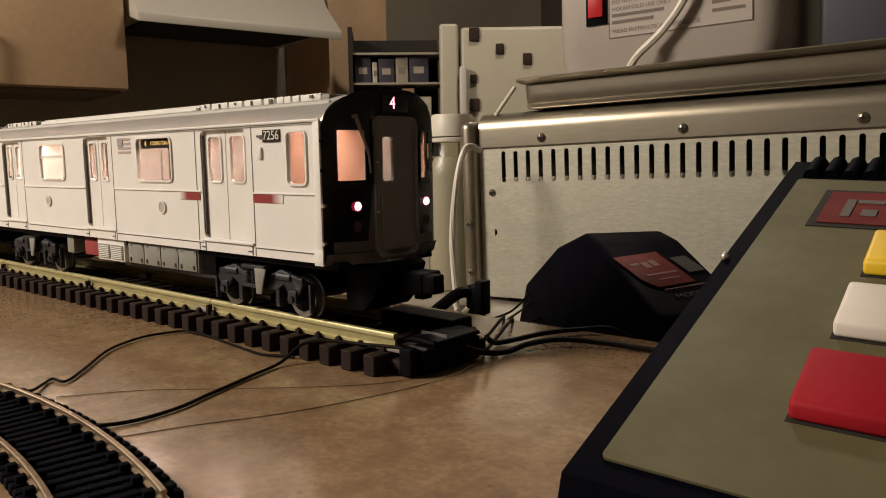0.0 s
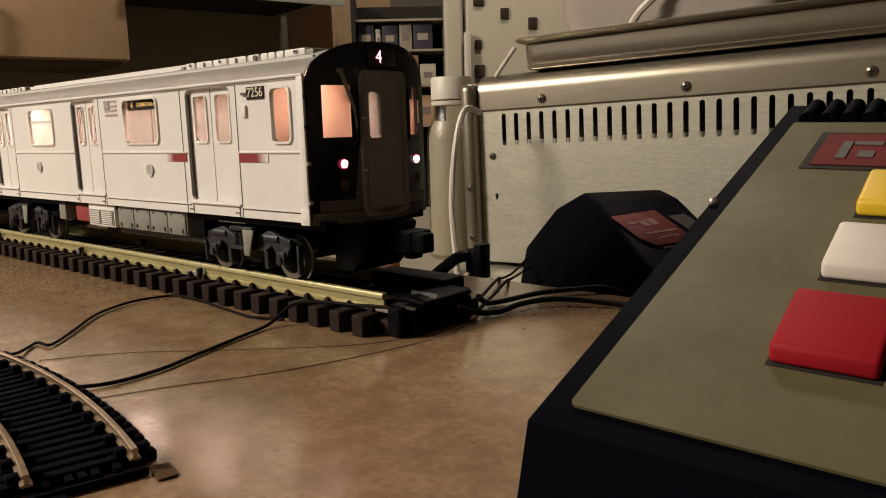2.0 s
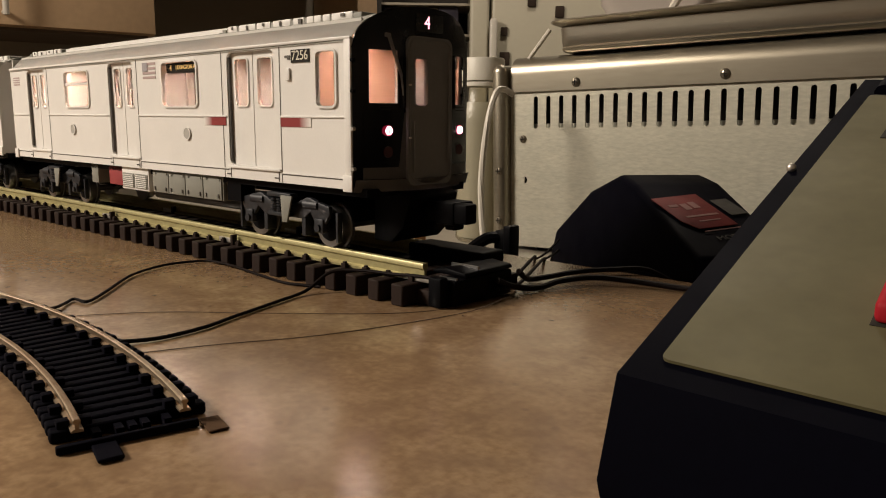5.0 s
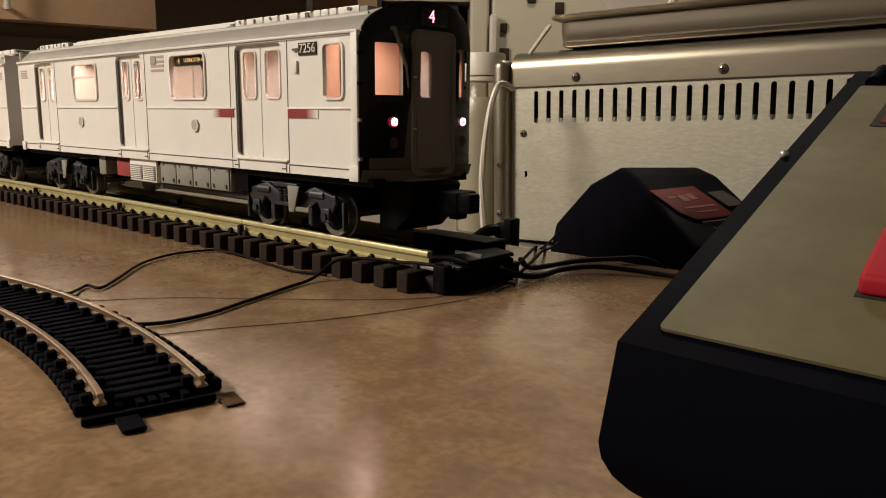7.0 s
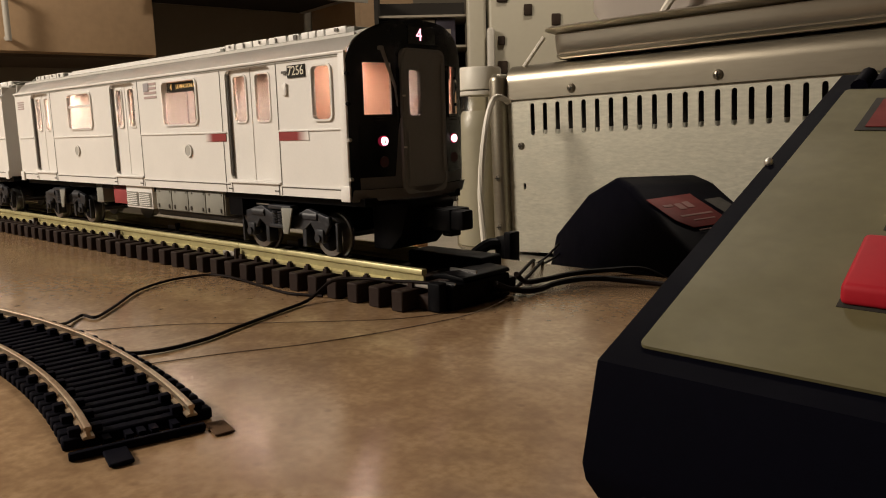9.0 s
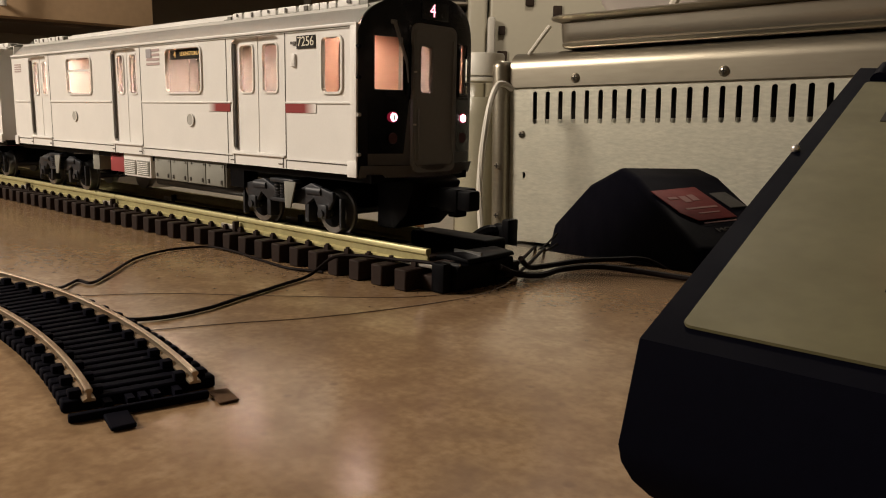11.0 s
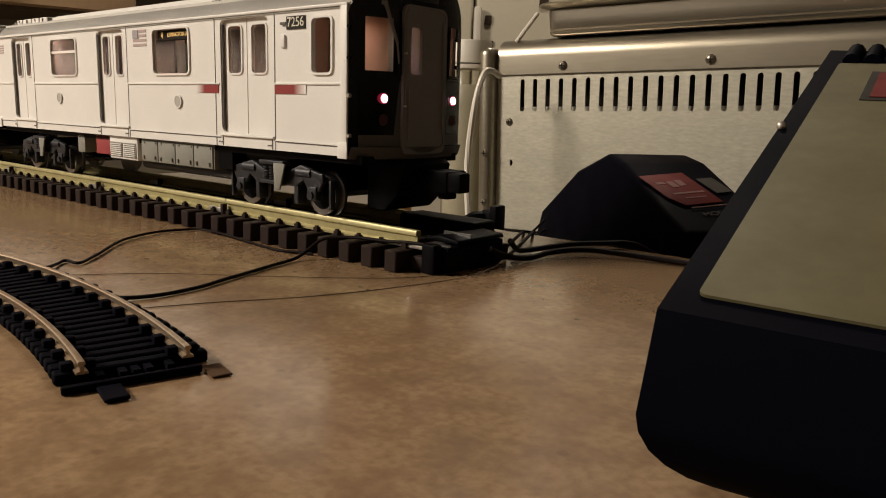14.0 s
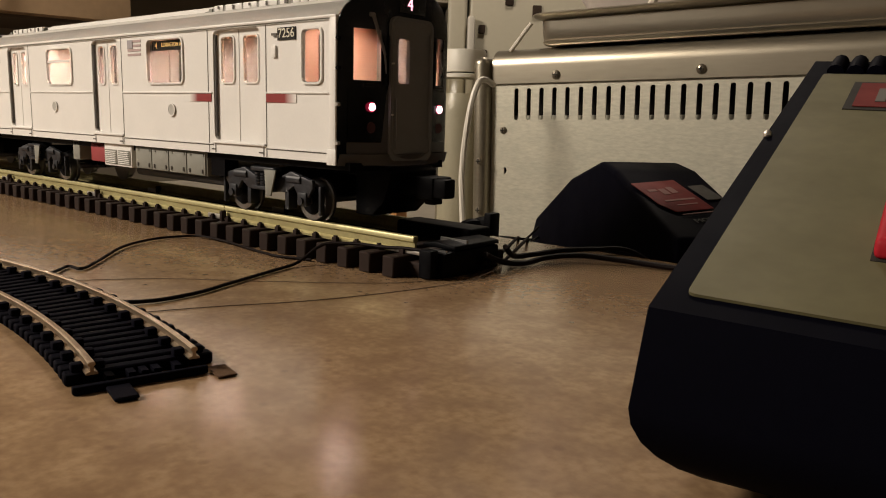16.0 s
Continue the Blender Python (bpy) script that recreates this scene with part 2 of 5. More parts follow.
def prism(points, axis_a, axis_b, origin, along):
    """Extrudes a polygon of (a, b) pairs in the plane of two axes by the vector along."""
    bm = bmesh.new()
    A, B, O, L = Vector(axis_a), Vector(axis_b), Vector(origin), Vector(along)
    lo = [bm.verts.new(O + A * a + B * b) for a, b in points]
    hi = [bm.verts.new(v.co + L) for v in lo]
    bm.faces.new(lo[::-1])
    bm.faces.new(hi)
    for i in range(len(lo)):
        j = (i + 1) % len(lo)
        bm.faces.new((lo[i], lo[j], hi[j], hi[i]))
    bmesh.ops.recalc_face_normals(bm, faces=bm.faces)
    return bm


def soften(bm, offset, segs=2, angle=30):
    es = [e for e in bm.edges if len(e.link_faces) == 2 and e.calc_face_angle(0) > radians(angle)]
    bmesh.ops.bevel(bm, geom=es, offset=offset, segments=segs, affect="EDGES", profile=0.5)
    return bm


def rounded(x0, x1, z0, z1, r, n=4):
    out = []
    for cx, cz, a0 in ((x1 - r, z1 - r, 0), (x0 + r, z1 - r, 90), (x0 + r, z0 + r, 180), (x1 - r, z0 + r, 270)):
        for i in range(n + 1):
            a = radians(a0 + 90 * i / n)
            out.append((cx + r * math.cos(a), cz + r * math.sin(a)))
    return out


def plate(outline, holes, thick):
    """A sheet in x and z with rounded holes, from y = -thick / 2 to thick / 2, as a bmesh."""
    cu = bpy.data.curves.new("sheet", "CURVE")
    cu.dimensions, cu.fill_mode, cu.extrude = "2D", "BOTH", thick / 2
    for ring in (outline, *holes):
        sp = cu.splines.new("POLY")
        sp.points.add(len(ring) - 1)
        for p, (x, z) in zip(sp.points, ring):
            p.co = (x, z, 0, 1)
        sp.use_cyclic_u = True
    ob = bpy.data.objects.new("sheet", cu)
    scene.collection.objects.link(ob)
    me = bpy.data.meshes.new_from_object(ob.evaluated_get(bpy.context.evaluated_depsgraph_get()))
    bm = bmesh.new()
    bm.from_mesh(me)
    bpy.data.objects.remove(ob)
    bpy.data.curves.remove(cu)
    bpy.data.meshes.remove(me)
    bmesh.ops.remove_doubles(bm, verts=bm.verts, dist=1e-7)
    bm.transform(Matrix(((1, 0, 0, 0), (0, 0, -1, 0), (0, 1, 0, 0), (0, 0, 0, 1))))
    return bm


def sheet(corners):
    bm = bmesh.new()
    bm.faces.new([bm.verts.new(c) for c in corners])
    return bm


def upright(x0, x1, y, z0, z1):
    """A thin pane in x and z that faces -y."""
    return sheet(((x0, y, z0), (x1, y, z0), (x1, y, z1), (x0, y, z1)))


def ring(x0, x1, z0, z1, r, wide, deep):
    """A raised rounded frame round an opening, in x and z, centred on y = 0."""
    return plate(rounded(x0 - wide, x1 + wide, z0 - wide, z1 + wide, r + wide), [rounded(x0, x1, z0, z1, r)], deep)


def moved(bm, x=0.0, y=0.0, z=0.0):
    bm.transform(Matrix.Translation((x, y, z)))
    return bm


def flipped(bm):
    """Mirror image across y = 0."""
    bm.transform(Matrix.Scale(-1, 4, (0, 1, 0)))
    bmesh.ops.reverse_faces(bm, faces=bm.faces)
    return bm


def mesh_of(name, bm, mat, smooth=40):
    me = bpy.data.meshes.new(name)
    bmesh.ops.recalc_face_normals(bm, faces=bm.faces)
    bm.to_mesh(me)
    bm.free()
    me.materials.append(MAT[mat] if isinstance(mat, str) else mat)
    if smooth:
        me.shade_smooth()
        me.set_sharp_from_angle(angle=radians(smooth))
    return me


def part(name, bm, mat, parent, label="", smooth=40):
    """One mesh under a thing or a part; the bmesh is in world metres."""
    me = mesh_of(name, bm, mat, smooth)
    ob = new(name, me)
    ob.parent = parent
    origin = Vector((0, 0, 0))
    up = parent
    while up is not None:
        origin += up.location
        up = up.parent
    me.transform(Matrix.Translation(-origin))
    return tagged(ob, label)


def thing(name, label, category, at=(0, 0, 0), group=""):
    ob = new(name)
    ob.location = at
    ob.empty_display_size = 0.02
    return tagged(ob, label, category, group)


def solid(name, bm, mat, label="", category="", kind="", group="", smooth=40):
    return tagged(new(name, mesh_of(name, bm, mat, smooth)), label, category, group, kind)


def cable(name, points, r, mat, parent=None, label="", category="", sub=6, sides=8):
    """A bent cable through points, as one smooth tube."""
    pts = [Vector(p) for p in points]
    line = []
    for i in range(len(pts) - 1):
        p0, p1, p2, p3 = pts[max(i - 1, 0)], pts[i], pts[i + 1], pts[min(i + 2, len(pts) - 1)]
        for k in range(sub):
            t = k / sub
            line.append(0.5 * (2 * p1 + (p2 - p0) * t + (2 * p0 - 5 * p1 + 4 * p2 - p3) * t * t + (3 * p1 - p0 - 3 * p2 + p3) * t ** 3))
    line.append(pts[-1])
    bm = bmesh.new()
    rings = []
    for i, c in enumerate(line):
        d = (line[min(i + 1, len(line) - 1)] - line[max(i - 1, 0)]).normalized()
        side = d.cross(Vector((0, 0, 1)))
        side = side.normalized() if side.length > 1e-4 else Vector((1, 0, 0))
        up = side.cross(d)
        rings.append([bm.verts.new(c + r * (math.cos(a) * side + math.sin(a) * up)) for a in (2 * math.pi * k / sides for k in range(sides))])
    for a, b in zip(rings, rings[1:]):
        for k in range(sides):
            bm.faces.new((a[k], a[(k + 1) % sides], b[(k + 1) % sides], b[k]))
    bm.faces.new(rings[0][::-1])
    bm.faces.new(rings[-1])
    if parent:
        return part(name, bm, mat, parent, label)
    return solid(name, bm, mat, label, category)


def letters(text, size, m, mat, name, parent, depth=0.0001, align="CENTER"):
    """Raised writing with the built-in font; m places it (x along the text, z out of it)."""
    cu = bpy.data.curves.new("letters", "FONT")
    cu.body, cu.size, cu.extrude, cu.align_x, cu.align_y = text, size, depth, align, "CENTER"
    ob = bpy.data.objects.new("letters", cu)
    scene.collection.objects.link(ob)
    me = bpy.data.meshes.new_from_object(ob.evaluated_get(bpy.context.evaluated_depsgraph_get()))
    bm = bmesh.new()
    bm.from_mesh(me)
    bpy.data.objects.remove(ob)
    bpy.data.curves.remove(cu)
    bpy.data.meshes.remove(me)
    bm.transform(m)
    return part(name, bm, mat, parent, smooth=0)


FACE_SIDE = Matrix(((1, 0, 0, 0), (0, 0, -1, 0), (0, 1, 0, 0), (0, 0, 0, 1)))   # text that faces -y
FACE_FRONT = Matrix(((0, 0, 1, 0), (1, 0, 0, 0), (0, 1, 0, 0), (0, 0, 0, 1)))   # text that faces +x

# ---- room ----
GROUND = -1.05
wx0, wx1, wy0, wy1, wz = -2.6, 2.2, -2.4, 2.9, 1.5
solid("floor", boxes((wx0, wx1, wy0, wy1, GROUND - 0.05, GROUND)), "floor", kind="structure")
# ceiling and walls added around the scene, coloured dark to weaken the fill
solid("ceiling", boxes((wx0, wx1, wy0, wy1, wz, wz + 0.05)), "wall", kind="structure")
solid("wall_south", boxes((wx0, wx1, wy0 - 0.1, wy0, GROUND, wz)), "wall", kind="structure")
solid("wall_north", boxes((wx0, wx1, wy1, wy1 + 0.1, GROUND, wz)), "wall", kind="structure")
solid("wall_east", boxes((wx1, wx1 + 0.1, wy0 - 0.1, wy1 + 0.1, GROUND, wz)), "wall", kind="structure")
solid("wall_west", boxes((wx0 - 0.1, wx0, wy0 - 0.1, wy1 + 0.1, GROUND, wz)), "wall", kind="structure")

# bar top on which the train stands; its back edge runs along the track
BACK = 0.103
bar = thing("counter", "tan speckled laminate bar counter under the train", "counter", (0, 0, 0))
part("worktop", box(bmesh.new(), -1.5, 0.9, -0.75, BACK, -0.038, 0.0, 0.004, 3), "laminate", bar)
part("base", boxes((-1.46, 0.86, -0.45, BACK - 0.02, GROUND, -0.0385)), "cabinet", bar)
LOW = -0.055
low = thing("counter", "grey laminate counter behind the bar, a step lower", "counter", (0, 0.5, 0))
part("worktop", box(bmesh.new(), -1.0, 0.9, BACK - 0.015, 0.80, LOW - 0.035, LOW, 0.003), "grey_top", low)
part("base", boxes((-0.98, 0.88, BACK, 0.76, GROUND, LOW - 0.0355)), "cabinet", low)

# kitchen wall behind, seen past the train
KQ, KD, KM = Vector((-1.659, 0.754, 0)), Vector((0.191, 0.982, 0)), Vector((0.982, -0.191, 0))
KIT = Matrix(((KD.x, KM.x, 0, KQ.x), (KD.y, KM.y, 0, KQ.y), (0, 0, 1, 0), (0, 0, 0, 1)))


def kit(bm):
    bm.transform(KIT)
    return bm


solid("wall_kitchen", kit(boxes((-1.6, 1.9, -0.45, -0.36, GROUND, wz))), "splash", kind="structure")


def wall_cabinet(x0, x1, z0, label):
    t = thing("wall_cabinet", label, "cabinet", KIT @ Vector((x0, -0.17, z0)), "wall cabinets")
    part("body", kit(box(bmesh.new(), x0, x1, -0.352, -0.021, z0, z0 + 0.72, 0.002)), "cabinet", t)
    # darker oak colour paints the shade under the cabinet
    part("underside", kit(boxes((x0 + 0.015, x1 - 0.015, -0.34, -0.03, z0 - 0.008, z0 - 0.0005))), "cabinet_shade", t)
    d = part("door", kit(box(bmesh.new(), x0 + 0.003, x1 - 0.003, -0.0205, 0.0, z0 + 0.002, z0 + 0.716, 0.003)), "cabinet", t)
    bm = bmesh.new()
    hx = x1 - 0.345
    rod(bm, (hx, 0.0, z0 + 0.03), (hx, 0.028, z0 + 0.03), 0.006)
    rod(bm, (hx, 0.0, z0 + 0.13), (hx, 0.028, z0 + 0.13), 0.006)
    rod(bm, (hx, 0.028, z0 + 0.022), (hx, 0.028, z0 + 0.138), 0.007)
    part("handle", kit(bm), "hood", d, "pale curved door handle")
    return t


wall_cabinet(-0.46, 0.0, 0.284, "warm oak kitchen wall cabinet with a pale handle")
wall_cabinet(-0.93, -0.464, 0.284, "warm oak kitchen wall cabinet beside another one")
hood = thing("range_hood", "white range hood under the kitchen wall", "range hood", KIT @ Vector((0.3, -0.1, 0.5)))
part("canopy", kit(soften(prism([(-0.352, 0.60), (-0.352, 0.475), (-0.02, 0.475), (0.06, 0.452), (0.06, 0.475), (-0.02, 0.555), (-0.05, 0.60)], (0, 1, 0), (0, 0, 1), (0.012, 0, 0), (0.60, 0, 0)), 0.003)), "hood", hood)
part("filter", kit(boxes((0.06, 0.56, -0.30, -0.03, 0.468, 0.4745))), "dark", hood, "dark grease filter")
panel = thing("tall_cabinet", "plain oak tall cabinet beside the range", "cabinet", KIT @ Vector((0.8, -0.2, GROUND)))
part("side", kit(box(bmesh.new(), 0.635, 0.655, -0.352, -0.06, GROUND, 1.3, 0.002)), "cabinet", panel)
part("door", kit(box(bmesh.new(), 0.656, 0.885, -0.352, -0.10, GROUND, 1.3, 0.002)), "cabinet", panel)

# fridge with boxes on an open shelf beside it
FR = Matrix.Translation((-1.155, 1.462, 0)) @ Matrix.Rotation(radians(40), 4, "Z")


def turned(bm):
    bm.transform(FR)
    return bm


fridge = thing("fridge", "cream fridge with dark magnets on its side", "fridge", (-1.0, 1.6, GROUND))
part("body", turned(box(bmesh.new(), 0.024, 0.66, 0.012, 0.62, GROUND, 0.467, 0.012, 3)), "fridge", fridge)
fdoor = part("door", turned(box(bmesh.new(), -0.036, 0.019, 0.0, 0.62, GROUND + 0.06, 0.476, 0.010, 3)), "fridge", fridge)
part("door_handle", turned(boxes((0.0200, 0.0420, -0.022, 0.0000, -0.02, 0.355), bevel=0.008)), "hood", fdoor)
for i, (mx, mz, ms) in enumerate(((0.050, 0.426, 0.020), (0.126, 0.388, 0.016), (0.204, 0.358, 0.017), (0.052, 0.308, 0.013), (0.050, 0.228, 0.019))):
    t = solid("fridge_magnet", turned(soften(boxes((mx, mx + ms * 1.5, 0.004, 0.0115, mz, mz + ms * 1.9)), 0.003, 2)), "brown", "small dark magnet stuck on the fridge", "magnet", group="magnets")
shelf = thing("open_shelf", "dark open shelf packed with boxes and jars", "shelf", (-1.35, 1.35, GROUND))
SH = Matrix.Translation((-1.395, 1.30, 0)) @ Matrix.Rotation(radians(45), 4, "Z")


def sh(bm):
    bm.transform(SH)
    return bm


part("back_panel", sh(boxes((0.0, 0.26, 0.16, 0.172, GROUND, 0.46))), "dark", shelf)
part("side_panel", sh(boxes((-0.012, 0.0, -0.03, 0.172, GROUND, 0.47))), "dark", shelf)
for z in (0.40, 0.315, 0.215, 0.10):
    part("board", sh(boxes((0.0005, 0.26, -0.02, 0.1595, z - 0.006, z))), "splash", shelf)
for z0, row in ((0.315, (("navy", 0.05, 0.075), ("hood", 0.018, 0.06), ("navy", 0.05, 0.07), ("splash", 0.04, 0.075), ("navy", 0.06, 0.078))),
                (0.215, (("splash", 0.05, 0.06), ("navy", 0.035, 0.08), ("hood", 0.05, 0.05), ("tan", 0.04, 0.085), ("fridge", 0.05, 0.06))),
                (0.10, (("navy", 0.05, 0.07), ("hood", 0.04, 0.05), ("tan", 0.07, 0.10), ("tan", 0.06, 0.085)))):
    x = 0.006
    for mat, w, h in row:
        t = thing("carton", "food box standing on the open shelf", "box", SH @ Vector((x + w / 2, 0.05, z0)), "shelf boxes")
        part("body", sh(box(bmesh.new(), x, x + w - 0.004, 0.0, 0.09, z0 + 0.0002, z0 + h, 0.002)), mat, t)
        part("print", sh(boxes((x + w * 0.2, x + w * 0.7, -0.0008, -0.0003, z0 + h * 0.35, z0 + h * 0.6))), "splash" if mat == "navy" else "print", t)
        x += w

# ---- toy train ----
HALF, FRONT, REAR = 0.0370, 0.0, -0.4065
Z0, EAVE, TOP, CREST, RAIL = 0.0490, 0.1160, 0.1298, 0.1318, 0.0175
WINDOWS = ((-0.0239, -0.0104, 0.0867, 0.1112, 0.0022), (-0.1668, -0.1290, 0.0873, 0.1118, 0.0028), (-0.3042, -0.2666, 0.0874, 0.1108, 0.0028))
DOORS = ((-0.0990, -0.0575), (-0.2375, -0.2030), (-0.3735, -0.3400))


def dome(y):
    return 0.0105 * max(0.0, 1 - (y / 0.0372) ** 2)


def arch(y, top=TOP):
    return EAVE - 0.004 + (top - EAVE + 0.004) * max(0.0, 1 - abs(y / HALF) ** 2.6) ** 0.5


def side(car, s):
    """One side wall with its doors and windows; s = 1 for the side that faces -y."""
    fix = (lambda b: b) if s > 0 else flipped
    holes = [rounded(*w) for w in WINDOWS] + [rounded(a, b, 0.0563, 0.1143, 0.0035) for a, b in DOORS]
    wall = part("side_wall", fix(moved(plate([(REAR, Z0), (FRONT, Z0), (FRONT, EAVE), (REAR, EAVE)], holes, 0.0016), y=-HALF + 0.0008)), "paint", car)
    for w in WINDOWS:
        part("window_frame", fix(moved(ring(*w[:4], w[4], 0.0011, 0.0014), y=-HALF - 0.0002)), "paint", wall)
        part("window_pane", fix(upright(w[0] - 0.0005, w[1] + 0.0005, -HALF + 0.0018, w[2] - 0.0005, w[3] + 0.0005)), "glass", wall).visible_shadow = False
    w = WINDOWS[2]
    part("window_bar", fix(boxes((w[0], w[1], -HALF - 0.0002, -HALF + 0.0012, 0.1018, 0.1034))), "paint", wall)
    for a, b in DOORS:
        mid = (a + b) / 2
        for p, q in ((a - 0.001, mid - 0.0004), (mid + 0.0004, b + 0.001)):
            inset = 0.0052 if q < mid else 0.0042
            u, v = (p + inset + 0.001, q - 0.0040) if q < mid else (p + 0.0042, q - inset - 0.001)
            leaf = part("door_leaf", fix(moved(plate([(p, 0.0555), (q, 0.0555), (q, 0.1150), (p, 0.1150)], [rounded(u, v, 0.0872, 0.1108, 0.0020)], 0.0012), y=-HALF + 0.0028)), "paint", wall)
            part("leaf_frame", fix(moved(ring(u, v, 0.0872, 0.1108, 0.0020, 0.0009, 0.0010), y=-HALF + 0.0020)), "paint", leaf)
            part("leaf_pane", fix(upright(u - 0.0004, v + 0.0004, -HALF + 0.0036, 0.0868, 0.1112)), "glass", leaf).visible_shadow = False
        # dark strip paints the shade down the left side of the door recess
        part("jamb_shade", fix(boxes((a + 0.0001, a + 0.0011, -HALF + 0.0006, -HALF + 0.0020, 0.0580, 0.1120))), "line", wall)
        part("door_gap", fix(boxes((mid - 0.0004, mid + 0.0004, -HALF + 0.0030, -HALF + 0.0033, 0.0560, 0.1146))), "line", wall)
        part("door_sill", fix(boxes((a - 0.0005, b + 0.0045, -HALF - 0.0012, -HALF - 0.0001, 0.0545, 0.0557), bevel=0.0002)), "paint", wall)
        for x in (a + 0.001, b + 0.0025):
            part("step_edge", fix(boxes((x - 0.0003, x + 0.0003, -HALF - 0.00025, -HALF - 0.0001, Z0 + 0.0003, 0.0545))), "line", wall)
            for k in range(3):
                part("rivet", fix(boxes((x - 0.0038 + k * 0.0012, x - 0.0031 + k * 0.0012, -HALF - 0.0003, -HALF - 0.0001, 0.0508, 0.0515))), "line", wall)
    # panel seams: upright beside each door, a belt line, the skirt line and the eave line
    for x in (-0.0525, -0.1985, -0.3355, -0.1045 + 0.0005):
        part("seam", fix(boxes((x - 0.00025, x + 0.00025, -HALF - 0.0002, -HALF - 0.0001, Z0 + 0.0002, 0.1150))), "line", wall)
    belt = [(-0.0525, FRONT - 0.004), (-0.1985, -0.1000), (-0.3355, -0.2385), (REAR + 0.002, -0.3745)]
    for x0, x1 in belt:
        part("belt_rib", fix(boxes((x0, x1, -HALF - 0.0007, -HALF - 0.0001, 0.0812, 0.0821), bevel=0.0002)), "paint", wall)
        part("skirt_seam", fix(boxes((x0, x1, -HALF - 0.0002, -HALF - 0.0001, 0.0531, 0.0536))), "line", wall)
        part("head_seam", fix(boxes((x0, x1, -HALF - 0.0002, -HALF - 0.0001, 0.1150, 0.1154))), "line", wall)
        part("skirt_rib", fix(boxes((x0, x1, -HALF - 0.0005, -HALF - 0.0001, 0.0537, 0.0543))), "paint", wall)
    for x0, x1, turn in ((-0.1225, -0.1010, True), (-0.0553 + 0.003, -0.0285, False)):
        bm = boxes((x0, x1, -HALF - 0.00035, -HALF - 0.0001, 0.0768, 0.0811))
        st = part("red_stripe", fix(bm), "stripe", wall, "short red stripe that fades out")
        if turn:
            st.data.transform(Matrix.Translation((x0 + x1 - 2 * car.location.x, 0, 0)) @ Matrix.Scale(-1, 4, (1, 0, 0)))
            st.data.flip_normals()
            st.data.materials.clear()
            st.data.materials.append(STRIPE_BACK)
    for x in (-0.1412, -0.2946):
        bm = bmesh.new()
        rod(bm, (x, -HALF - 0.0001, 0.0718), (x, -HALF - 0.0008, 0.0718), 0.0035, n=20)
        em = part("emblem", fix(bm), "shield", wall)
        part("emblem_rim", fix(moved(plate(rounded(x - 0.0037, x + 0.0037, 0.0681, 0.0755, 0.0036, 5), [rounded(x - 0.0031, x + 0.0031, 0.0687, 0.0749, 0.0030, 5)], 0.0005), y=-HALF - 0.0007)), "paint", em)
    part("number_plate", fix(boxes((-0.0427, -0.0288, -HALF - 0.0005, -HALF - 0.0001, 0.1070, 0.1130))), "plate", wall, "black plate with a cream number")
    if s > 0:
        letters("7256", 0.0063, Matrix.Translation((-0.03575, -HALF - 0.0006, 0.1101)) @ FACE_SIDE, "number", "car_number", wall)
    part("arrow", fix(boxes((-0.0478, -0.0436, -HALF - 0.0004, -HALF - 0.0001, 0.1095, 0.1106), (-0.0458, -0.0440, -HALF - 0.0004, -HALF - 0.0001, 0.1086, 0.1094))), "line", wall)
    part("intercom", fix(boxes((-0.0468, -0.0436, -HALF - 0.0012, -HALF - 0.0001, 0.0988, 0.1046), bevel=0.0003)), "paint", wall)
    part("end_post", fix(boxes((FRONT - 0.0040, FRONT + 0.0004, -HALF - 0.0009, -HALF + 0.0004, Z0 - 0.0008, EAVE + 0.001), bevel=0.0004)), "paint", wall)
    part("corner_block", fix(boxes((FRONT - 0.0052, FRONT + 0.0012, -HALF - 0.0014, -HALF - 0.0008, Z0 - 0.0010, Z0 + 0.0065), bevel=0.0003)), "paint", wall)
    part("corner_block", fix(boxes((REAR - 0.0005, REAR + 0.006, -HALF - 0.0012, -HALF - 0.0001, Z0 - 0.0010, Z0 + 0.006), bevel=0.0003)), "paint", wall)
    for z in (0.0585, 0.0765, 0.0930, 0.1065):
        bm = bmesh.new()
        rod(bm, (FRONT + 0.0015, -HALF + 0.0005, z), (FRONT + 0.0015, -HALF - 0.0012, z), 0.0009, n=8)
        part("bolt", fix(bm), "silver" if z < 0.08 else "black", wall)
    # flag and notice
    fl = [boxes((-0.1900, -0.1745, -HALF - 0.0003, -HALF - 0.0001, 0.1034 + i * 0.00265, 0.1048 + i * 0.00265)) for i in range(4)]
    for b in fl:
        part("flag_stripe", fix(b), "flag_a", wall)
    part("flag_canton", fix(boxes((-0.1900, -0.1838, -HALF - 0.0005, -HALF - 0.0003, 0.1078, 0.1128))), "flag_b", wall)
    for i in range(4):
        part("notice_line", fix(boxes((-0.4005, -0.3880, -HALF - 0.0003, -HALF - 0.0001, 0.1040 + i * 0.0017, 0.1049 + i * 0.0017))), "flag_a", wall)
    # destination sign behind the big window
    sign = part("side_sign", fix(boxes((-0.1665, -0.1293, -HALF + 0.0026, -HALF + 0.0050, 0.1062, 0.1116))), "plate", wall)
    if s > 0:
        letters("4", 0.0048, Matrix.Translation((-0.1615, -HALF + 0.0025, 0.1088)) @ FACE_SIDE, "amber", "sign_digit", sign)
        letters("LEXINGTON AV", 0.0032, Matrix.Translation((-0.1440, -HALF + 0.0025, 0.1090)) @ FACE_SIDE, "amber", "sign_text", sign)


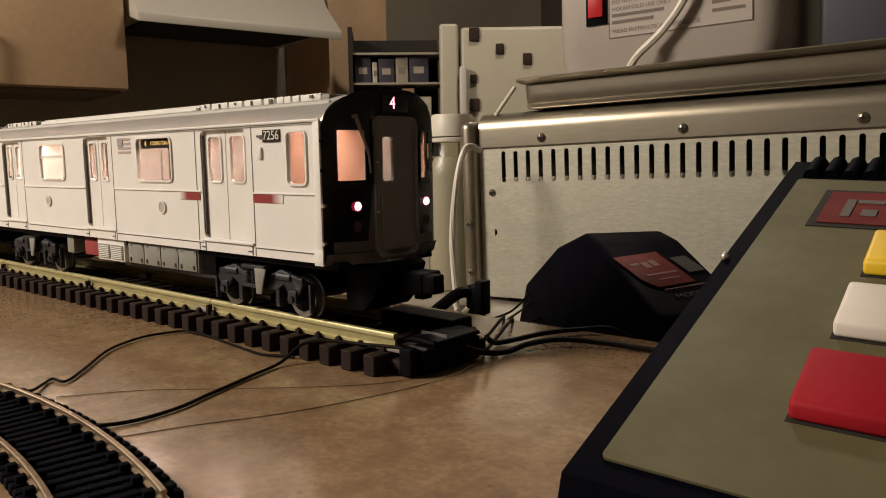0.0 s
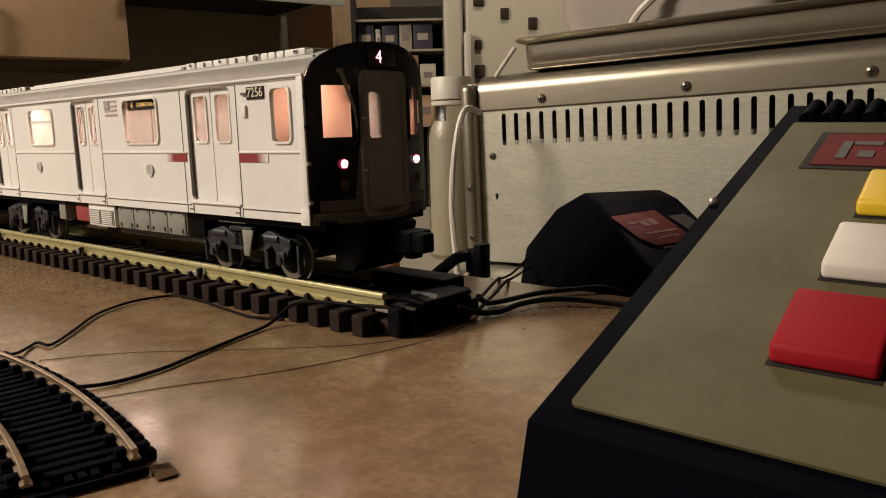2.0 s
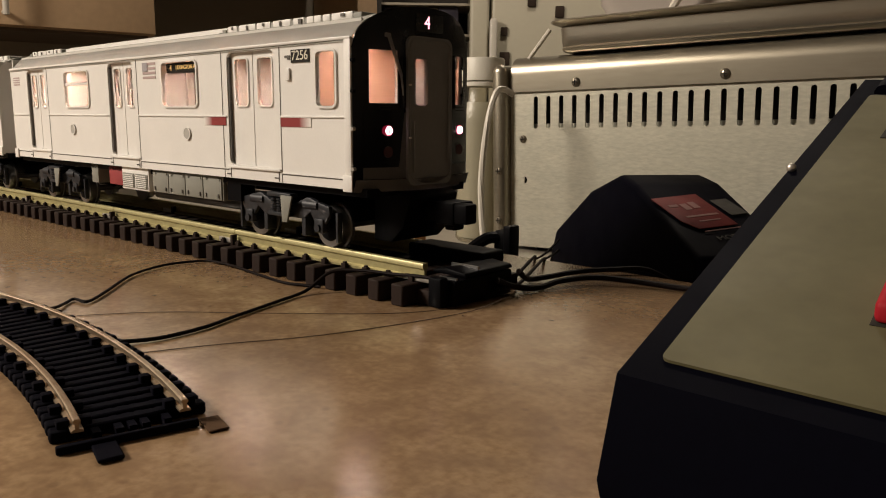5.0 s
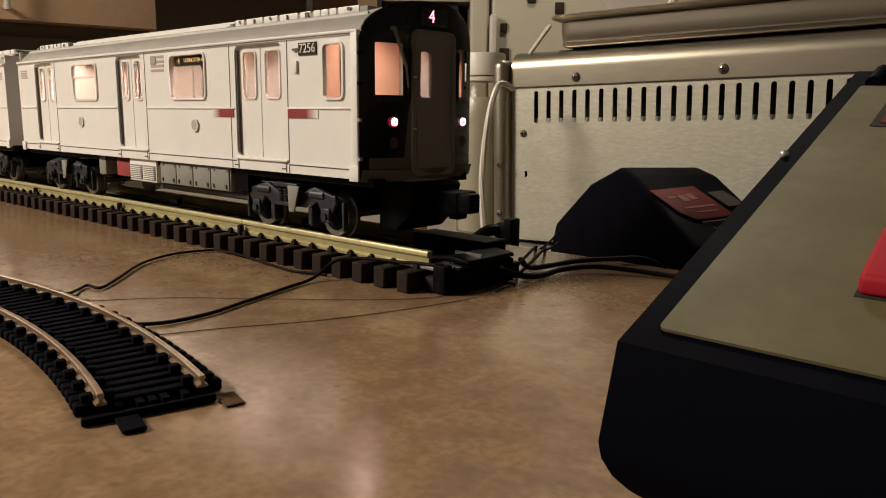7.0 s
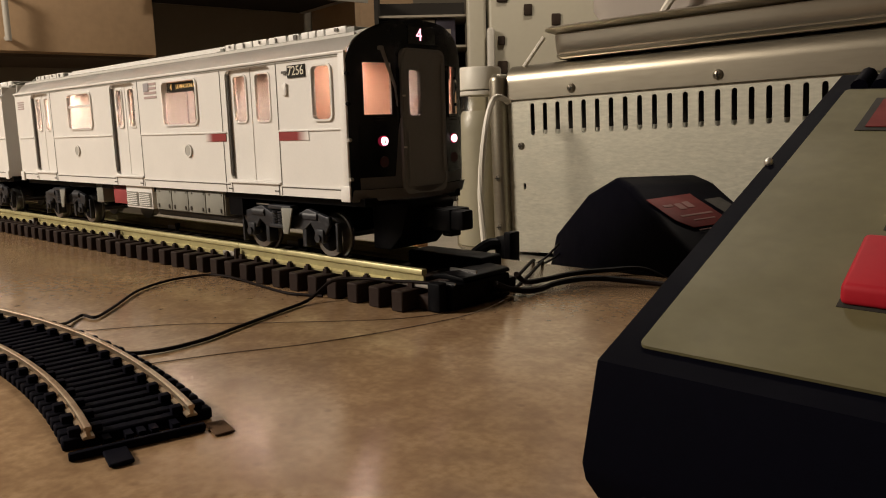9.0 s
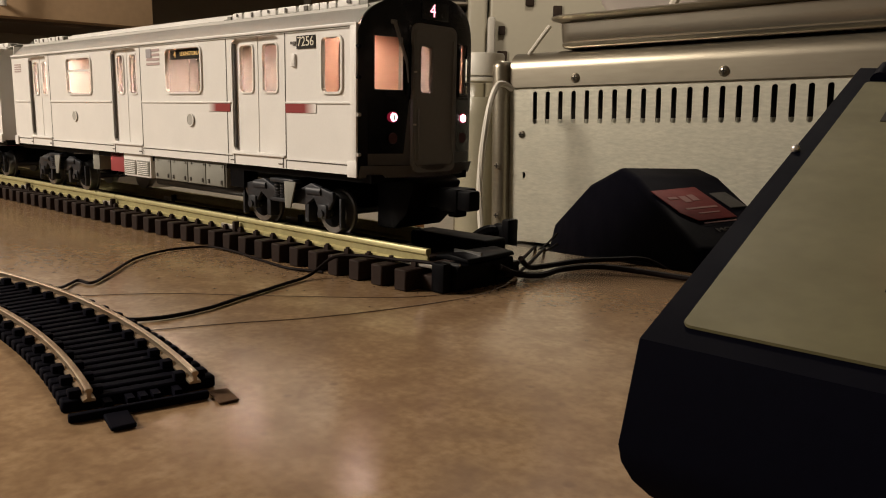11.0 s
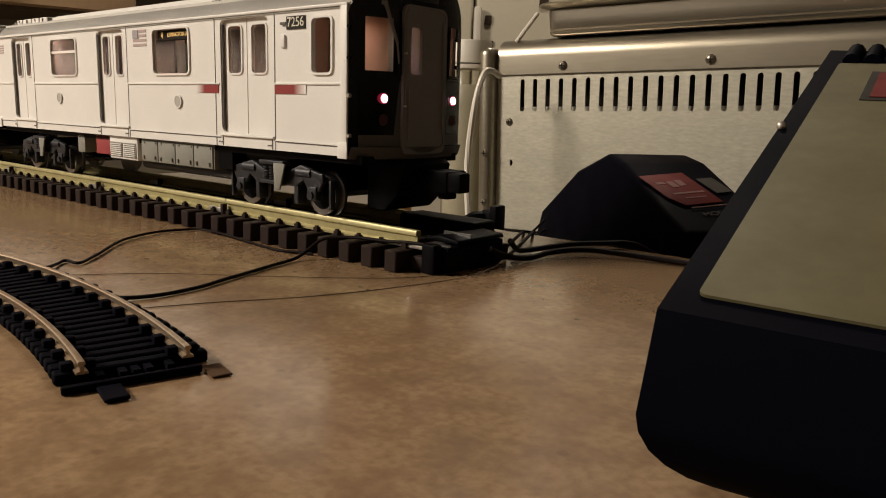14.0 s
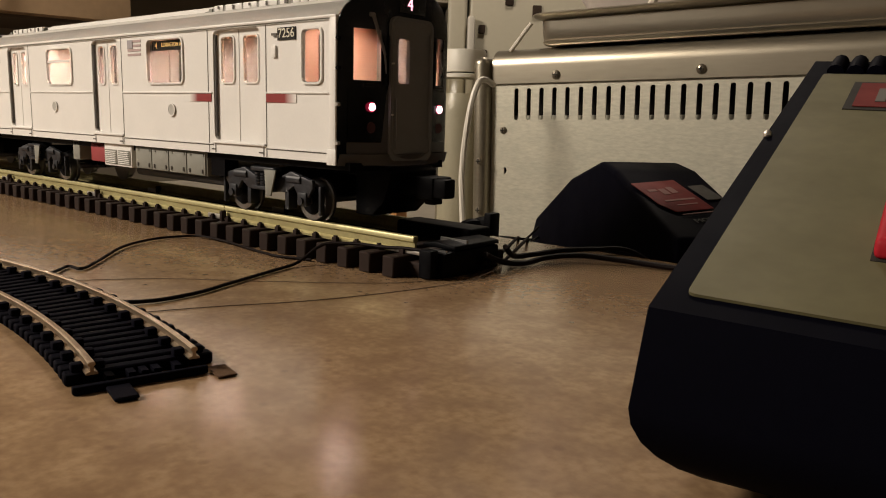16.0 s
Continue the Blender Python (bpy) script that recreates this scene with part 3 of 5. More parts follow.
def underframe(car):
    part("floor_plate", boxes((REAR + 0.002, FRONT + 0.006, -0.0335, 0.0335, 0.0455, 0.0492)), "black", car)
    part("inner_floor", boxes((REAR + 0.002, FRONT - 0.002, -0.0345, 0.0345, 0.0545, 0.0560)), "seat", car)
    for s in (-1, 1):
        y = lambda a, b: (min(s * a, s * b), max(s * a, s * b))
        vent = part("vent_box", boxes((-0.2300, -0.1945, *y(0.026, 0.0350), 0.0345, 0.0488), bevel=0.0004), "paint", car, "white louvred box")
        for j in range(2):
            x0 = -0.2285 + j * 0.0172
            part("vent_frame", boxes((x0, x0 + 0.0155, *y(0.0351, 0.0354), 0.0358, 0.0450)), "lid", vent)
            for k in range(7):
                part("louvre", boxes((x0 + 0.001, x0 + 0.0145, *y(0.0354, 0.0360), 0.0364 + k * 0.0012, 0.0369 + k * 0.0012)), "paint", vent)
        part("red_box", boxes((-0.2520, -0.2330, *y(0.024, 0.0335), 0.0360, 0.0486), bevel=0.0003), "red_panel", car, "dull red equipment box")
        part("grey_box", boxes((-0.2790, -0.2690, *y(0.024, 0.0335), 0.0355, 0.0486), bevel=0.0003), "lid", car)
        case = part("equipment_case", boxes((-0.1905, -0.1115, *y(0.022, 0.0340), 0.0348, 0.0486), bevel=0.0003), "lid", car, "grey equipment case with latched lids")
        for k in range(4):
            x0 = -0.1895 + k * 0.0195
            lid = part("case_lid", boxes((x0, x0 + 0.0185, *y(0.0341, 0.0348), 0.0352, 0.0474), bevel=0.0002), "lid", case)
            for q in (0.0025, 0.0155):
                part("latch", boxes((x0 + q, x0 + q + 0.0010, *y(0.0349, 0.0355), 0.0364, 0.0386)), "line", lid)
                part("hinge", boxes((x0 + q, x0 + q + 0.0020, *y(0.0349, 0.0353), 0.0462, 0.0472)), "lid", lid)
        part("air_tank", soften(boxes((-0.2150, -0.0950, *y(0.010, 0.0220), 0.0285, 0.0345)), 0.0025), "truck", car)
        part("battery_box", boxes((-0.1090, -0.0960, *y(0.024, 0.0330), 0.0360, 0.0486)), "black", car)


WZ = RAIL + 0.0105


def truck(car, xc):
    frame_part = part("truck_frame", boxes((xc - 0.036, xc + 0.036, -0.010, 0.010, 0.0300, 0.0400), (xc - 0.010, xc + 0.010, -0.029, 0.029, 0.0330, 0.0420), bevel=0.001), "black", car)
    for s in (-1, 1):
        y = lambda a, b: (min(s * a, s * b), max(s * a, s * b))
        sf = part("side_frame", soften(prism([(-0.036, 0.0325), (-0.026, 0.0360), (-0.016, 0.0300), (0.016, 0.0300), (0.026, 0.0360), (0.036, 0.0325), (0.036, 0.0375), (0.020, 0.0412), (0.008, 0.0365), (-0.008, 0.0365), (-0.020, 0.0412), (-0.036, 0.0375)], (1, 0, 0), (0, 0, 1), (xc, s * 0.0285, 0.0012), (0, s * 0.0030, 0)), 0.0005), "truck", frame_part)
        for d in (-1, 1):
            xw = xc + d * 0.0296
            part("axle_box", boxes((xw - 0.0034, xw + 0.0034, *y(0.0288, 0.0325), 0.0255, 0.0325), bevel=0.0008), "truck", sf)
            bm = bmesh.new()
            rod(bm, (xw, s * 0.0325, WZ), (xw, s * 0.0336, WZ), 0.0020, n=14)
            part("axle_cap", bm, "truck", sf)
            part("pedestal", soften(prism([(-0.0075, 0.0350), (-0.0040, 0.0300), (0.0040, 0.0300), (0.0075, 0.0350), (0.0070, 0.0390), (-0.0070, 0.0390)], (1, 0, 0), (0, 0, 1), (xw, s * 0.0292, 0), (0, s * 0.0022, 0)), 0.0005), "truck", sf)
            bm = bmesh.new()
            rod(bm, (xw - d * 0.0125, s * 0.0300, 0.0385), (xw - d * 0.0015, s * 0.0300, 0.0385), 0.0026, n=12)
            part("brake_cylinder", bm, "truck", sf)
            part("brake_hanger", boxes((xw + d * 0.0110 - 0.0008, xw + d * 0.0110 + 0.0008, *y(0.0270, 0.0300), 0.0215, 0.0360), bevel=0.0003), "truck", sf)
            part("brake_shoe", boxes((xw - d * 0.0135 - 0.0016, xw - d * 0.0135 + 0.0016, *y(0.0250, 0.0310), 0.0225, 0.0330), bevel=0.0005), "truck", sf)
        part("spring_plank", boxes((xc - 0.0085, xc + 0.0085, *y(0.0300, 0.0350), 0.0315, 0.0335), bevel=0.0004), "truck", sf)
        for q in (-0.005, 0.0, 0.005):
            bm = bmesh.new()
            for k in range(5):
                bmesh.ops.create_cone(bm, cap_ends=True, segments=12, radius1=0.0021, radius2=0.0021, depth=0.0009, matrix=Matrix.Translation((xc + q, s * 0.0328, 0.0343 + k * 0.0014)))
            part("spring", bm, "truck", sf)
        part("bolster", boxes((xc - 0.0100, xc + 0.0100, *y(0.0290, 0.0345), 0.0412, 0.0435), bevel=0.0006), "truck", sf)
        part("third_rail_shoe", soften(prism([(0.0040, 0.0425), (0.0135, 0.0425), (0.0090, 0.0290), (0.0048, 0.0290)], (1, 0, 0), (0, 0, 1), (xc, s * 0.0350, 0), (0, s * 0.0010, 0)), 0.0003), "lid", sf)
    for d in (-1, 1):
        xw = xc + d * 0.0296
        bm = bmesh.new()
        rod(bm, (xw, -0.028, WZ), (xw, 0.028  , WZ), 0.002)
        ws = part("wheelset", bm, "steel", car)
        for s in (-1, 1):
            bm = bmesh.new()
            rod(bm, (xw, s * 0.0205, WZ), (xw, s * 0.0252  , WZ), 0.0105, 0.0102, 28)
            rod(bm, (xw, s * 0.0190, WZ), (xw, s * 0.0205  , WZ), 0.0118, 0.0118, 28)
            w = part("wheel", bm, "steel", ws)
            bm = bmesh.new()
            rod(bm, (xw, s * 0.02525, WZ), (xw, s * 0.0262, WZ), 0.0074, 0.0068, 24)
            part("wheel_disc", bm, "black", w)


plain_part = part


def moved_front(bm, x):
    """Turns a sheet in x and z so that it faces +x, at the given x."""
    bm.transform(Matrix(((0, -1, 0, x), (1, 0, 0, 0), (0, 0, 1, 0), (0, 0, 0, 1))))
    return bm


def cab_front(car):
    """Bowed black end with its storm door, windows and lights."""
    widen = Matrix.Translation((0, 0.0022, 0)) @ Matrix.Diagonal((1, 1.06, 1, 1))

    def part(name, bm, mat, parent, label="", smooth=40):
        bm.transform(widen)
        return plain_part(name, bm, mat, parent, label, smooth)

    ys = sorted({round(v, 5) for v in (-HALF, -0.0355, -0.0335, -0.0304, -0.028, -0.024, -0.020, -0.0178, -0.0150, -0.0125, -0.009, -0.0045, 0.0)} | {round(-v, 5) for v in (-HALF, -0.0355, -0.0335, -0.0304, -0.028, -0.024, -0.020, -0.0178, -0.0150, -0.0125, -0.009, -0.0045)})
    zs = [0.0480, 0.0530, 0.0600, 0.0680, 0.0760, 0.0820, 0.0880, 0.0940, 0.1000, 0.1060, 0.1115, 0.1150, 0.1190, 0.1220, 0.1250, 0.1280]
    bm = bmesh.new()
    grid = {}
    for i, y in enumerate(ys):
        top = arch(y, CREST)
        for j, z in enumerate(zs):
            zz = min(z, top - 0.0001 * (len(zs) - j))
            grid[i, j] = bm.verts.new((dome(y) + 0.0006, y, zz))
        grid[i, len(zs)] = bm.verts.new((dome(y) + 0.0002, y, top))
    for i in range(len(ys) - 1):
        for j in range(len(zs)):
            ym = (ys[i] + ys[i + 1]) / 2
            zm = (zs[j] + (zs[j + 1] if j + 1 < len(zs) else CREST)) / 2
            if 0.0178 < abs(ym) < 0.0304 and 0.0880 < zm < 0.1115:
                continue
            if abs(ym) < 0.0125 and zm < 0.1150:
                continue
            bm.faces.new((grid[i, j], grid[i + 1, j], grid[i + 1, j + 1], grid[i, j + 1]))
    bmesh.ops.solidify(bm, geom=bm.faces, thickness=0.0012)
    mask = part("front_mask", bm, "mask", car, "black bowed cab front")
    for s in (-1, 1):
        n = [(0.0176 + k * 0.0130 / 5) * s for k in range(6)]
        bm = bmesh.new()
        lo = [bm.verts.new((dome(y) - 0.0008, y, 0.0876)) for y in n]
        hi = [bm.verts.new((dome(y) - 0.0008, y, 0.1119)) for y in n]
        for k in range(5):
            bm.faces.new((lo[k], lo[k + 1], hi[k + 1], hi[k]))
        part("cab_window", bm, "glass", mask).visible_shadow = False
        # lower lamp panel and the lamps in it
        bm = bmesh.new()
        rows = []
        for z, a in ((0.0592, 0.0178), (0.0838, 0.0150)):
            rows.append([bm.verts.new((dome(a + (0.0330 - a) * k / 6) + 0.0013, s * (a + (0.0330 - a) * k / 6), z)) for k in range(7)])
        for k in range(6):
            bm.faces.new((rows[0][k], rows[0][k + 1], rows[1][k + 1], rows[1][k]))
        bmesh.ops.solidify(bm, geom=bm.faces, thickness=0.0006)
        lp = part("lamp_panel", bm, "mask", mask)
        x = dome(0.0231) + 0.0015
        bm = bmesh.new()
        rod(bm, (x - 0.001, s * 0.0231, 0.0757), (x + 0.0008, s * 0.0231, 0.0757), 0.0024, n=24)
        hr = part("lamp_rim", bm, "headring", lp)
        bm = bmesh.new()
        rod(bm, (x, s * 0.0231, 0.0757), (x + 0.0011, s * 0.0231, 0.0757), 0.0020, 0.0018, n=24)
        hl = part("headlight", bm, "head", lp, "glowing white headlight")
        part("bulb_clip", boxes((x + 0.00115, x + 0.0013, s * 0.0231 - 0.0003, s * 0.0231 + 0.0005, 0.0750, 0.0769), (x + 0.00115, x + 0.0013, s * 0.0231 - 0.0011, s * 0.0231 + 0.0005, 0.0744, 0.0750)), "line", hl)
        bm = bmesh.new()
        rod(bm, (x, s * 0.0231, 0.0660), (x + 0.0006, s * 0.0231, 0.0660), 0.0026, n=20)
        part("tail_light", bm, "tail", lp, "unlit dark red lamp")
        part("grab_iron", boxes((dome(0.014) + 0.0018, dome(0.014) + 0.0028, s * 0.0160 - 0.0005, s * 0.0160 + 0.0005, 0.0860, 0.1090)), "black", mask)
    # unseen fillers, added to stop lamp light leaking out at the roof corners
    for s in (-1, 1):
        part("leak_block", boxes((-0.0045, -0.0004, *sorted((s * 0.0300, s * 0.0362)), 0.1060, 0.1158)), "mask", mask)
    # storm door
    door = moved(plate(rounded(-0.0142, 0.0142, 0.0500, 0.1185, 0.0040), [rounded(-0.0101, -0.0025, 0.0872, 0.1085, 0.0016)], 0.0018), 0, 0, 0)
    door.transform(Matrix(((0, -1, 0, 0.0110), (1, 0, 0, 0), (0, 0, 1, 0), (0, 0, 0, 1))))
    d = part("storm_door", door, "storm", mask, "dark grey end door with a window")
    part("door_pane", sheet(((0.0106, -0.0104, 0.0869), (0.0106, -0.0022, 0.0869), (0.0106, -0.0022, 0.1088), (0.0106, -0.0104, 0.1088))), "glass", d).visible_shadow = False
    bm = bmesh.new()
    rod(bm, (0.0128, 0.0112, 0.0600), (0.0128, 0.0112, 0.1120), 0.0004, n=8)
    rod(bm, (0.0128, -0.0112, 0.0560), (0.0128, -0.0112, 0.0800), 0.0004, n=8)
    part("door_rail", bm, "storm", d)
    part("door_frame", moved_front(ring(-0.0126, 0.0126, 0.0530, 0.1168, 0.0032, 0.0005, 0.0006), 0.0120), "storm", d)
    part("pane_frame", moved_front(ring(-0.0101, -0.0025, 0.0872, 0.1085, 0.0016, 0.0006, 0.0006), 0.0120), "storm", d)
    # grey apron under the lamp panels
    bm = bmesh.new()
    rows = []
    for z in (0.0536, 0.0590):
        rows.append([bm.verts.new((dome(y) + 0.0012, y, z)) for y in ys if abs(y) < 0.0340])
    for k in range(len(rows[0]) - 1):
        bm.faces.new((rows[0][k], rows[0][k + 1], rows[1][k + 1], rows[1][k]))
    bmesh.ops.solidify(bm, geom=bm.faces, thickness=0.0005)
    part("apron", bm, "storm", mask, "dark grey strip under the lamps")
    for s in (-1, 1):
        bm = bmesh.new()
        lo, hi = ([bm.verts.new((dome(y) + 0.0012, s * y, z)) for y in ya] for z, ya in ((0.0590, (0.0143, 0.0160, 0.0176)), (0.0838, (0.0143, 0.0146, 0.0149))))
        for k in range(2):
            bm.faces.new((lo[k], lo[k + 1], hi[k + 1], hi[k]))
        bmesh.ops.solidify(bm, geom=bm.faces, thickness=0.0005)
        part("lamp_surround", bm, "storm", mask)
        bm = bmesh.new()
        for zz in (0.0863, 0.0850):
            box(bm, dome(0.024) - 0.0005, dome(0.024) + 0.0016, s * 0.0225 - 0.0045, s * 0.0225 + 0.0045, zz, zz + 0.0005)
        part("sill_rib", bm, "mask", mask)
    for z in (0.0960, 0.0720):
        part("door_bolt", boxes((0.0119, 0.0132, -0.0140, -0.0132, z, z + 0.0008)), "silver", d)
    # route sign
    sg = part("route_sign", boxes((0.0070, 0.0115, -0.0085, 0.0085, 0.1205, 0.1290), bevel=0.0004), "mask", mask)
    letters("4", 0.0082, Matrix.Translation((0.0117, 0.0, 0.1246)) @ FACE_FRONT, "digit", "route_digit", sg)
    # wiper
    bm = bmesh.new()
    for dy in (0.0, 0.0012):
        rod(bm, (0.0078, -0.0228 + dy, 0.1185), (0.0106, -0.0172 + dy * 0.4, 0.1000), 0.0005, n=8)
    rod(bm, (0.0106, -0.0172, 0.1000), (0.0110, -0.0162, 0.0915), 0.0005, n=8)
    box(bm, 0.0062, 0.0082, -0.0236, -0.0208, 0.1172, 0.1190, 0.0003)
    part("wiper", bm, "storm", mask, "grey windscreen wiper")
    bm = bmesh.new()
    rows = []
    for z, out in ((0.0478, 0.0005), (0.0535, 0.0024)):
        rows.append([bm.verts.new((dome(y) + out, y, z)) for y in ys])
    for k in range(len(ys) - 1):
        bm.faces.new((rows[0][k], rows[0][k + 1], rows[1][k + 1], rows[1][k]))
    bmesh.ops.solidify(bm, geom=bm.faces, thickness=0.0016)
    part("bumper_lip", bm, "storm", mask)
    # coupler
    part("pilot", soften(prism([(-0.0100, 0.0475), (0.0110, 0.0475), (0.0150, 0.0450), (0.0100, 0.0300), (0.0020, 0.0225), (-0.0100, 0.0225)], (1, 0, 0), (0, 0, 1), (0, -0.0160, 0), (0, 0.0320, 0)), 0.001), "black", car)
    c = part("coupler", boxes((0.0080, 0.0220, -0.0050, 0.0050, 0.0335, 0.0425), bevel=0.001), "black", car, "black knuckle coupler")
    part("coupler_head", boxes((0.0215, 0.0330, -0.0070, 0.0070, 0.0325, 0.0432), bevel=0.001), "black", c)
    part("knuckle", boxes((0.0326, 0.0405, -0.0065, 0.0010, 0.0335, 0.0428), bevel=0.001), "black", c)
    part("coupler_pin", boxes((0.0240, 0.0300, -0.0030, 0.0040, 0.0295, 0.0326), bevel=0.0008), "black", c)


def roof(car):
    ys = [-HALF - 0.0006 + (2 * HALF + 0.0012) * k / 28 for k in range(29)]
    bm = bmesh.new()
    rows = []
    for x in (REAR, FRONT + 0.0003):
        rows.append([bm.verts.new((x, y, max(EAVE - 0.0012, arch(max(-HALF, min(HALF, y)))))) for y in ys])
    for k in range(28):
        bm.faces.new((rows[0][k], rows[0][k + 1], rows[1][k + 1], rows[1][k]))
    bmesh.ops.solidify(bm, geom=bm.faces, thickness=0.0014)
    r = part("roof", bm, "roof", car, "light grey arched roof")
    for s in (-1, 1):
        part("gutter", boxes((REAR, FRONT, *sorted((s * (HALF - 0.0002), s * (HALF + 0.0010))), EAVE - 0.0004, EAVE + 0.0010), bevel=0.0003), "paint", r)
        part("roof_rib", boxes((REAR + 0.003, FRONT - 0.002, *sorted((s * 0.0275, s * 0.0287)), arch(0.0287) - 0.0006, arch(0.0275) + 0.0006)), "roof", r)
        part("roof_step", boxes((-0.335, -0.120, *sorted((s * 0.0205, s * 0.0220)), arch(0.022) - 0.0004, arch(0.0205) + 0.0014)), "paint", r)
    part("roof_spine", boxes((-0.335, -0.120, -0.0195, 0.0195, TOP - 0.003, TOP + 0.0006), bevel=0.0006), "roof", r)
    for x0, x1 in ((-0.1190, -0.0080), (-0.3960, -0.3400)):
        unit = part("roof_cooler", boxes((x0, x1, -0.0232, 0.0232, TOP - 0.0060, TOP - 0.0004), bevel=0.0006), "lid", r, "rooftop cooling unit with slats")
        random.seed(3)
        x = x0 + 0.002
        while x < x1 - 0.006:
            w = min(random.choice((0.0052, 0.0085, 0.0120, 0.0150)), x1 - 0.001 - x)
            part("cooler_slat", boxes((x, x + w, -0.0236, 0.0236, TOP - 0.0030, TOP + 0.0002), bevel=0.0003), "paint", unit)
            if w > 0.008:
                q = x + w * random.uniform(0.3, 0.6)
                # dark strip laid on the slat face, painting a shaded gap
                part("slat_gap_shade", boxes((q, q + random.choice((0.0012, 0.0026)), -0.0243, -0.0239, TOP - random.choice((0.0028, 0.0018)), TOP - 0.0004)), "line", unit)
            x += w + random.choice((0.0007, 0.0014, 0.0022))
        for k in range(3):
            part("cooler_step", boxes((x0 - 0.0035 * (k + 1), x0 - 0.0035 * k - 0.0002, -0.0236, 0.0236, TOP - 0.0075, TOP - 0.0012 - 0.0013 * k)), "lid", unit)


def inside(car):
    part("ceiling_panel", boxes((REAR + 0.003, FRONT - 0.002, -0.0300, -0.0040, 0.1196, 0.1204), (REAR + 0.003, FRONT - 0.002, 0.0040, 0.0300, 0.1196, 0.1204)), "peach", car)
    # unseen dark housing, added to swallow the glow of the turned lamp
    part("lamp_baffle", boxes((REAR + 0.003, FRONT - 0.002, -0.0052, -0.0042, 0.1205, 0.1268), (REAR + 0.003, FRONT - 0.002, 0.0042, 0.0052, 0.1205, 0.1268), (REAR + 0.003, FRONT - 0.002, -0.0052, 0.0052, 0.1269, 0.1274)), "dark", car)
    part("far_lining", boxes((REAR + 0.004, FRONT - 0.004, HALF - 0.0065, HALF - 0.0055, 0.0562, 0.1190)), "lining", car)
    part("cab_side_lining", boxes((-0.0400, 0.0010, 0.0345, 0.0351, 0.0562, 0.1130)), "peach", car)
    part("near_lining", boxes((REAR + 0.004, FRONT - 0.004, -HALF + 0.0055, -HALF + 0.0065, 0.0562, 0.0850)), "peach", car)
    part("cab_bulkhead", boxes((-0.0425, -0.0415, -0.0340, 0.0340, 0.0562, 0.1194)), "peach", car)
    part("bulkhead_door", boxes((-0.0414, -0.0408, -0.0120, 0.0010, 0.0562, 0.1120)), "seat", car)
    part("end_bulkhead", boxes((REAR + 0.0015, REAR + 0.0028, -0.0355, 0.0355, 0.0500, 0.1240)), "paint", car)
    part("far_end_door", boxes((REAR - 0.0006, REAR + 0.0014, -0.0120, 0.0120, 0.0500, 0.1150), bevel=0.0005), "paint", car)
    for s in (-1, 1):
        for x0, x1 in ((-0.195, -0.103), (-0.332, -0.242)):
            part("bench", boxes((x0, x1, *sorted((s * 0.0190, s * 0.0300)), 0.0562, 0.0660), (x0, x1, *sorted((s * 0.0275, s * 0.0300)), 0.0661, 0.0800), bevel=0.0006), "seat", car)
        for x in (-0.0540, -0.1010, -0.1600, -0.2010, -0.2400, -0.2860):
            bm = bmesh.new()
            rod(bm, (x, s * 0.0200, 0.0562), (x, s * 0.0200, 0.1195), 0.0007, n=8)
            part("grab_pole", bm, "steel", car)


STRIPE_BACK = MAT["stripe"].copy()
for node in STRIPE_BACK.node_tree.nodes:
    if node.type == "MAP_RANGE":
        node.inputs["From Min"].default_value, node.inputs["From Max"].default_value = 0.38, 0.0


def lamp_bar(car):
    """Long ceiling lamp that glows on one face; its turn to the dark back is added to put the car lights out."""
    bar = new("lamp_bar")
    bar.parent = car
    bar.location = Vector((-0.2, 0, 0.1228)) - car.location
    m = mesh_of("lamp_body", boxes((REAR + 0.206, 0.1965, -0.0034, 0.0034, -0.0016, 0.0016)), "dark", 0)
    body = new("lamp_body", m)
    body.parent = bar
    m = mesh_of("lamp_face", boxes((REAR + 0.207, 0.1955, -0.0031, 0.0031, -0.0022, -0.0017)), "tube", 0)
    face = new("lamp_face", m)
    face.parent = bar
    return bar


def subway_car(at, label):
    car = thing("subway_car", label, "toy train", at, "train cars")
    for s in (1, -1):
        side(car, s)
    roof(car)
    underframe(car)
    truck(car, -0.0605)
    truck(car, -0.3420)
    cab_front(car)
    inside(car)
    return car


TRAIN_AT = Vector((-0.2, 0, RAIL))
train = subway_car(TRAIN_AT, "white toy subway car with black front and glowing lamps")
second = copy_thing(train, Matrix.Translation((-0.6430, 0, RAIL)) @ Matrix.Rotation(math.pi, 4, "Z"))
second["label"] = "white toy subway car coupled behind the first one"
lamps = lamp_bar(train)
lamps_second = copy_thing(lamps, lamps.matrix_basis)
lamps_second.parent = second
part("rear_coupler", boxes((REAR - 0.026, REAR + 0.010, -0.0050, 0.0050, 0.0300, 0.0390), bevel=0.001), "black", train)
part("gangway", boxes((REAR - 0.0130, REAR - 0.0008, -0.0150, 0.0150, 0.0500, 0.1190), bevel=0.002), "black", train)

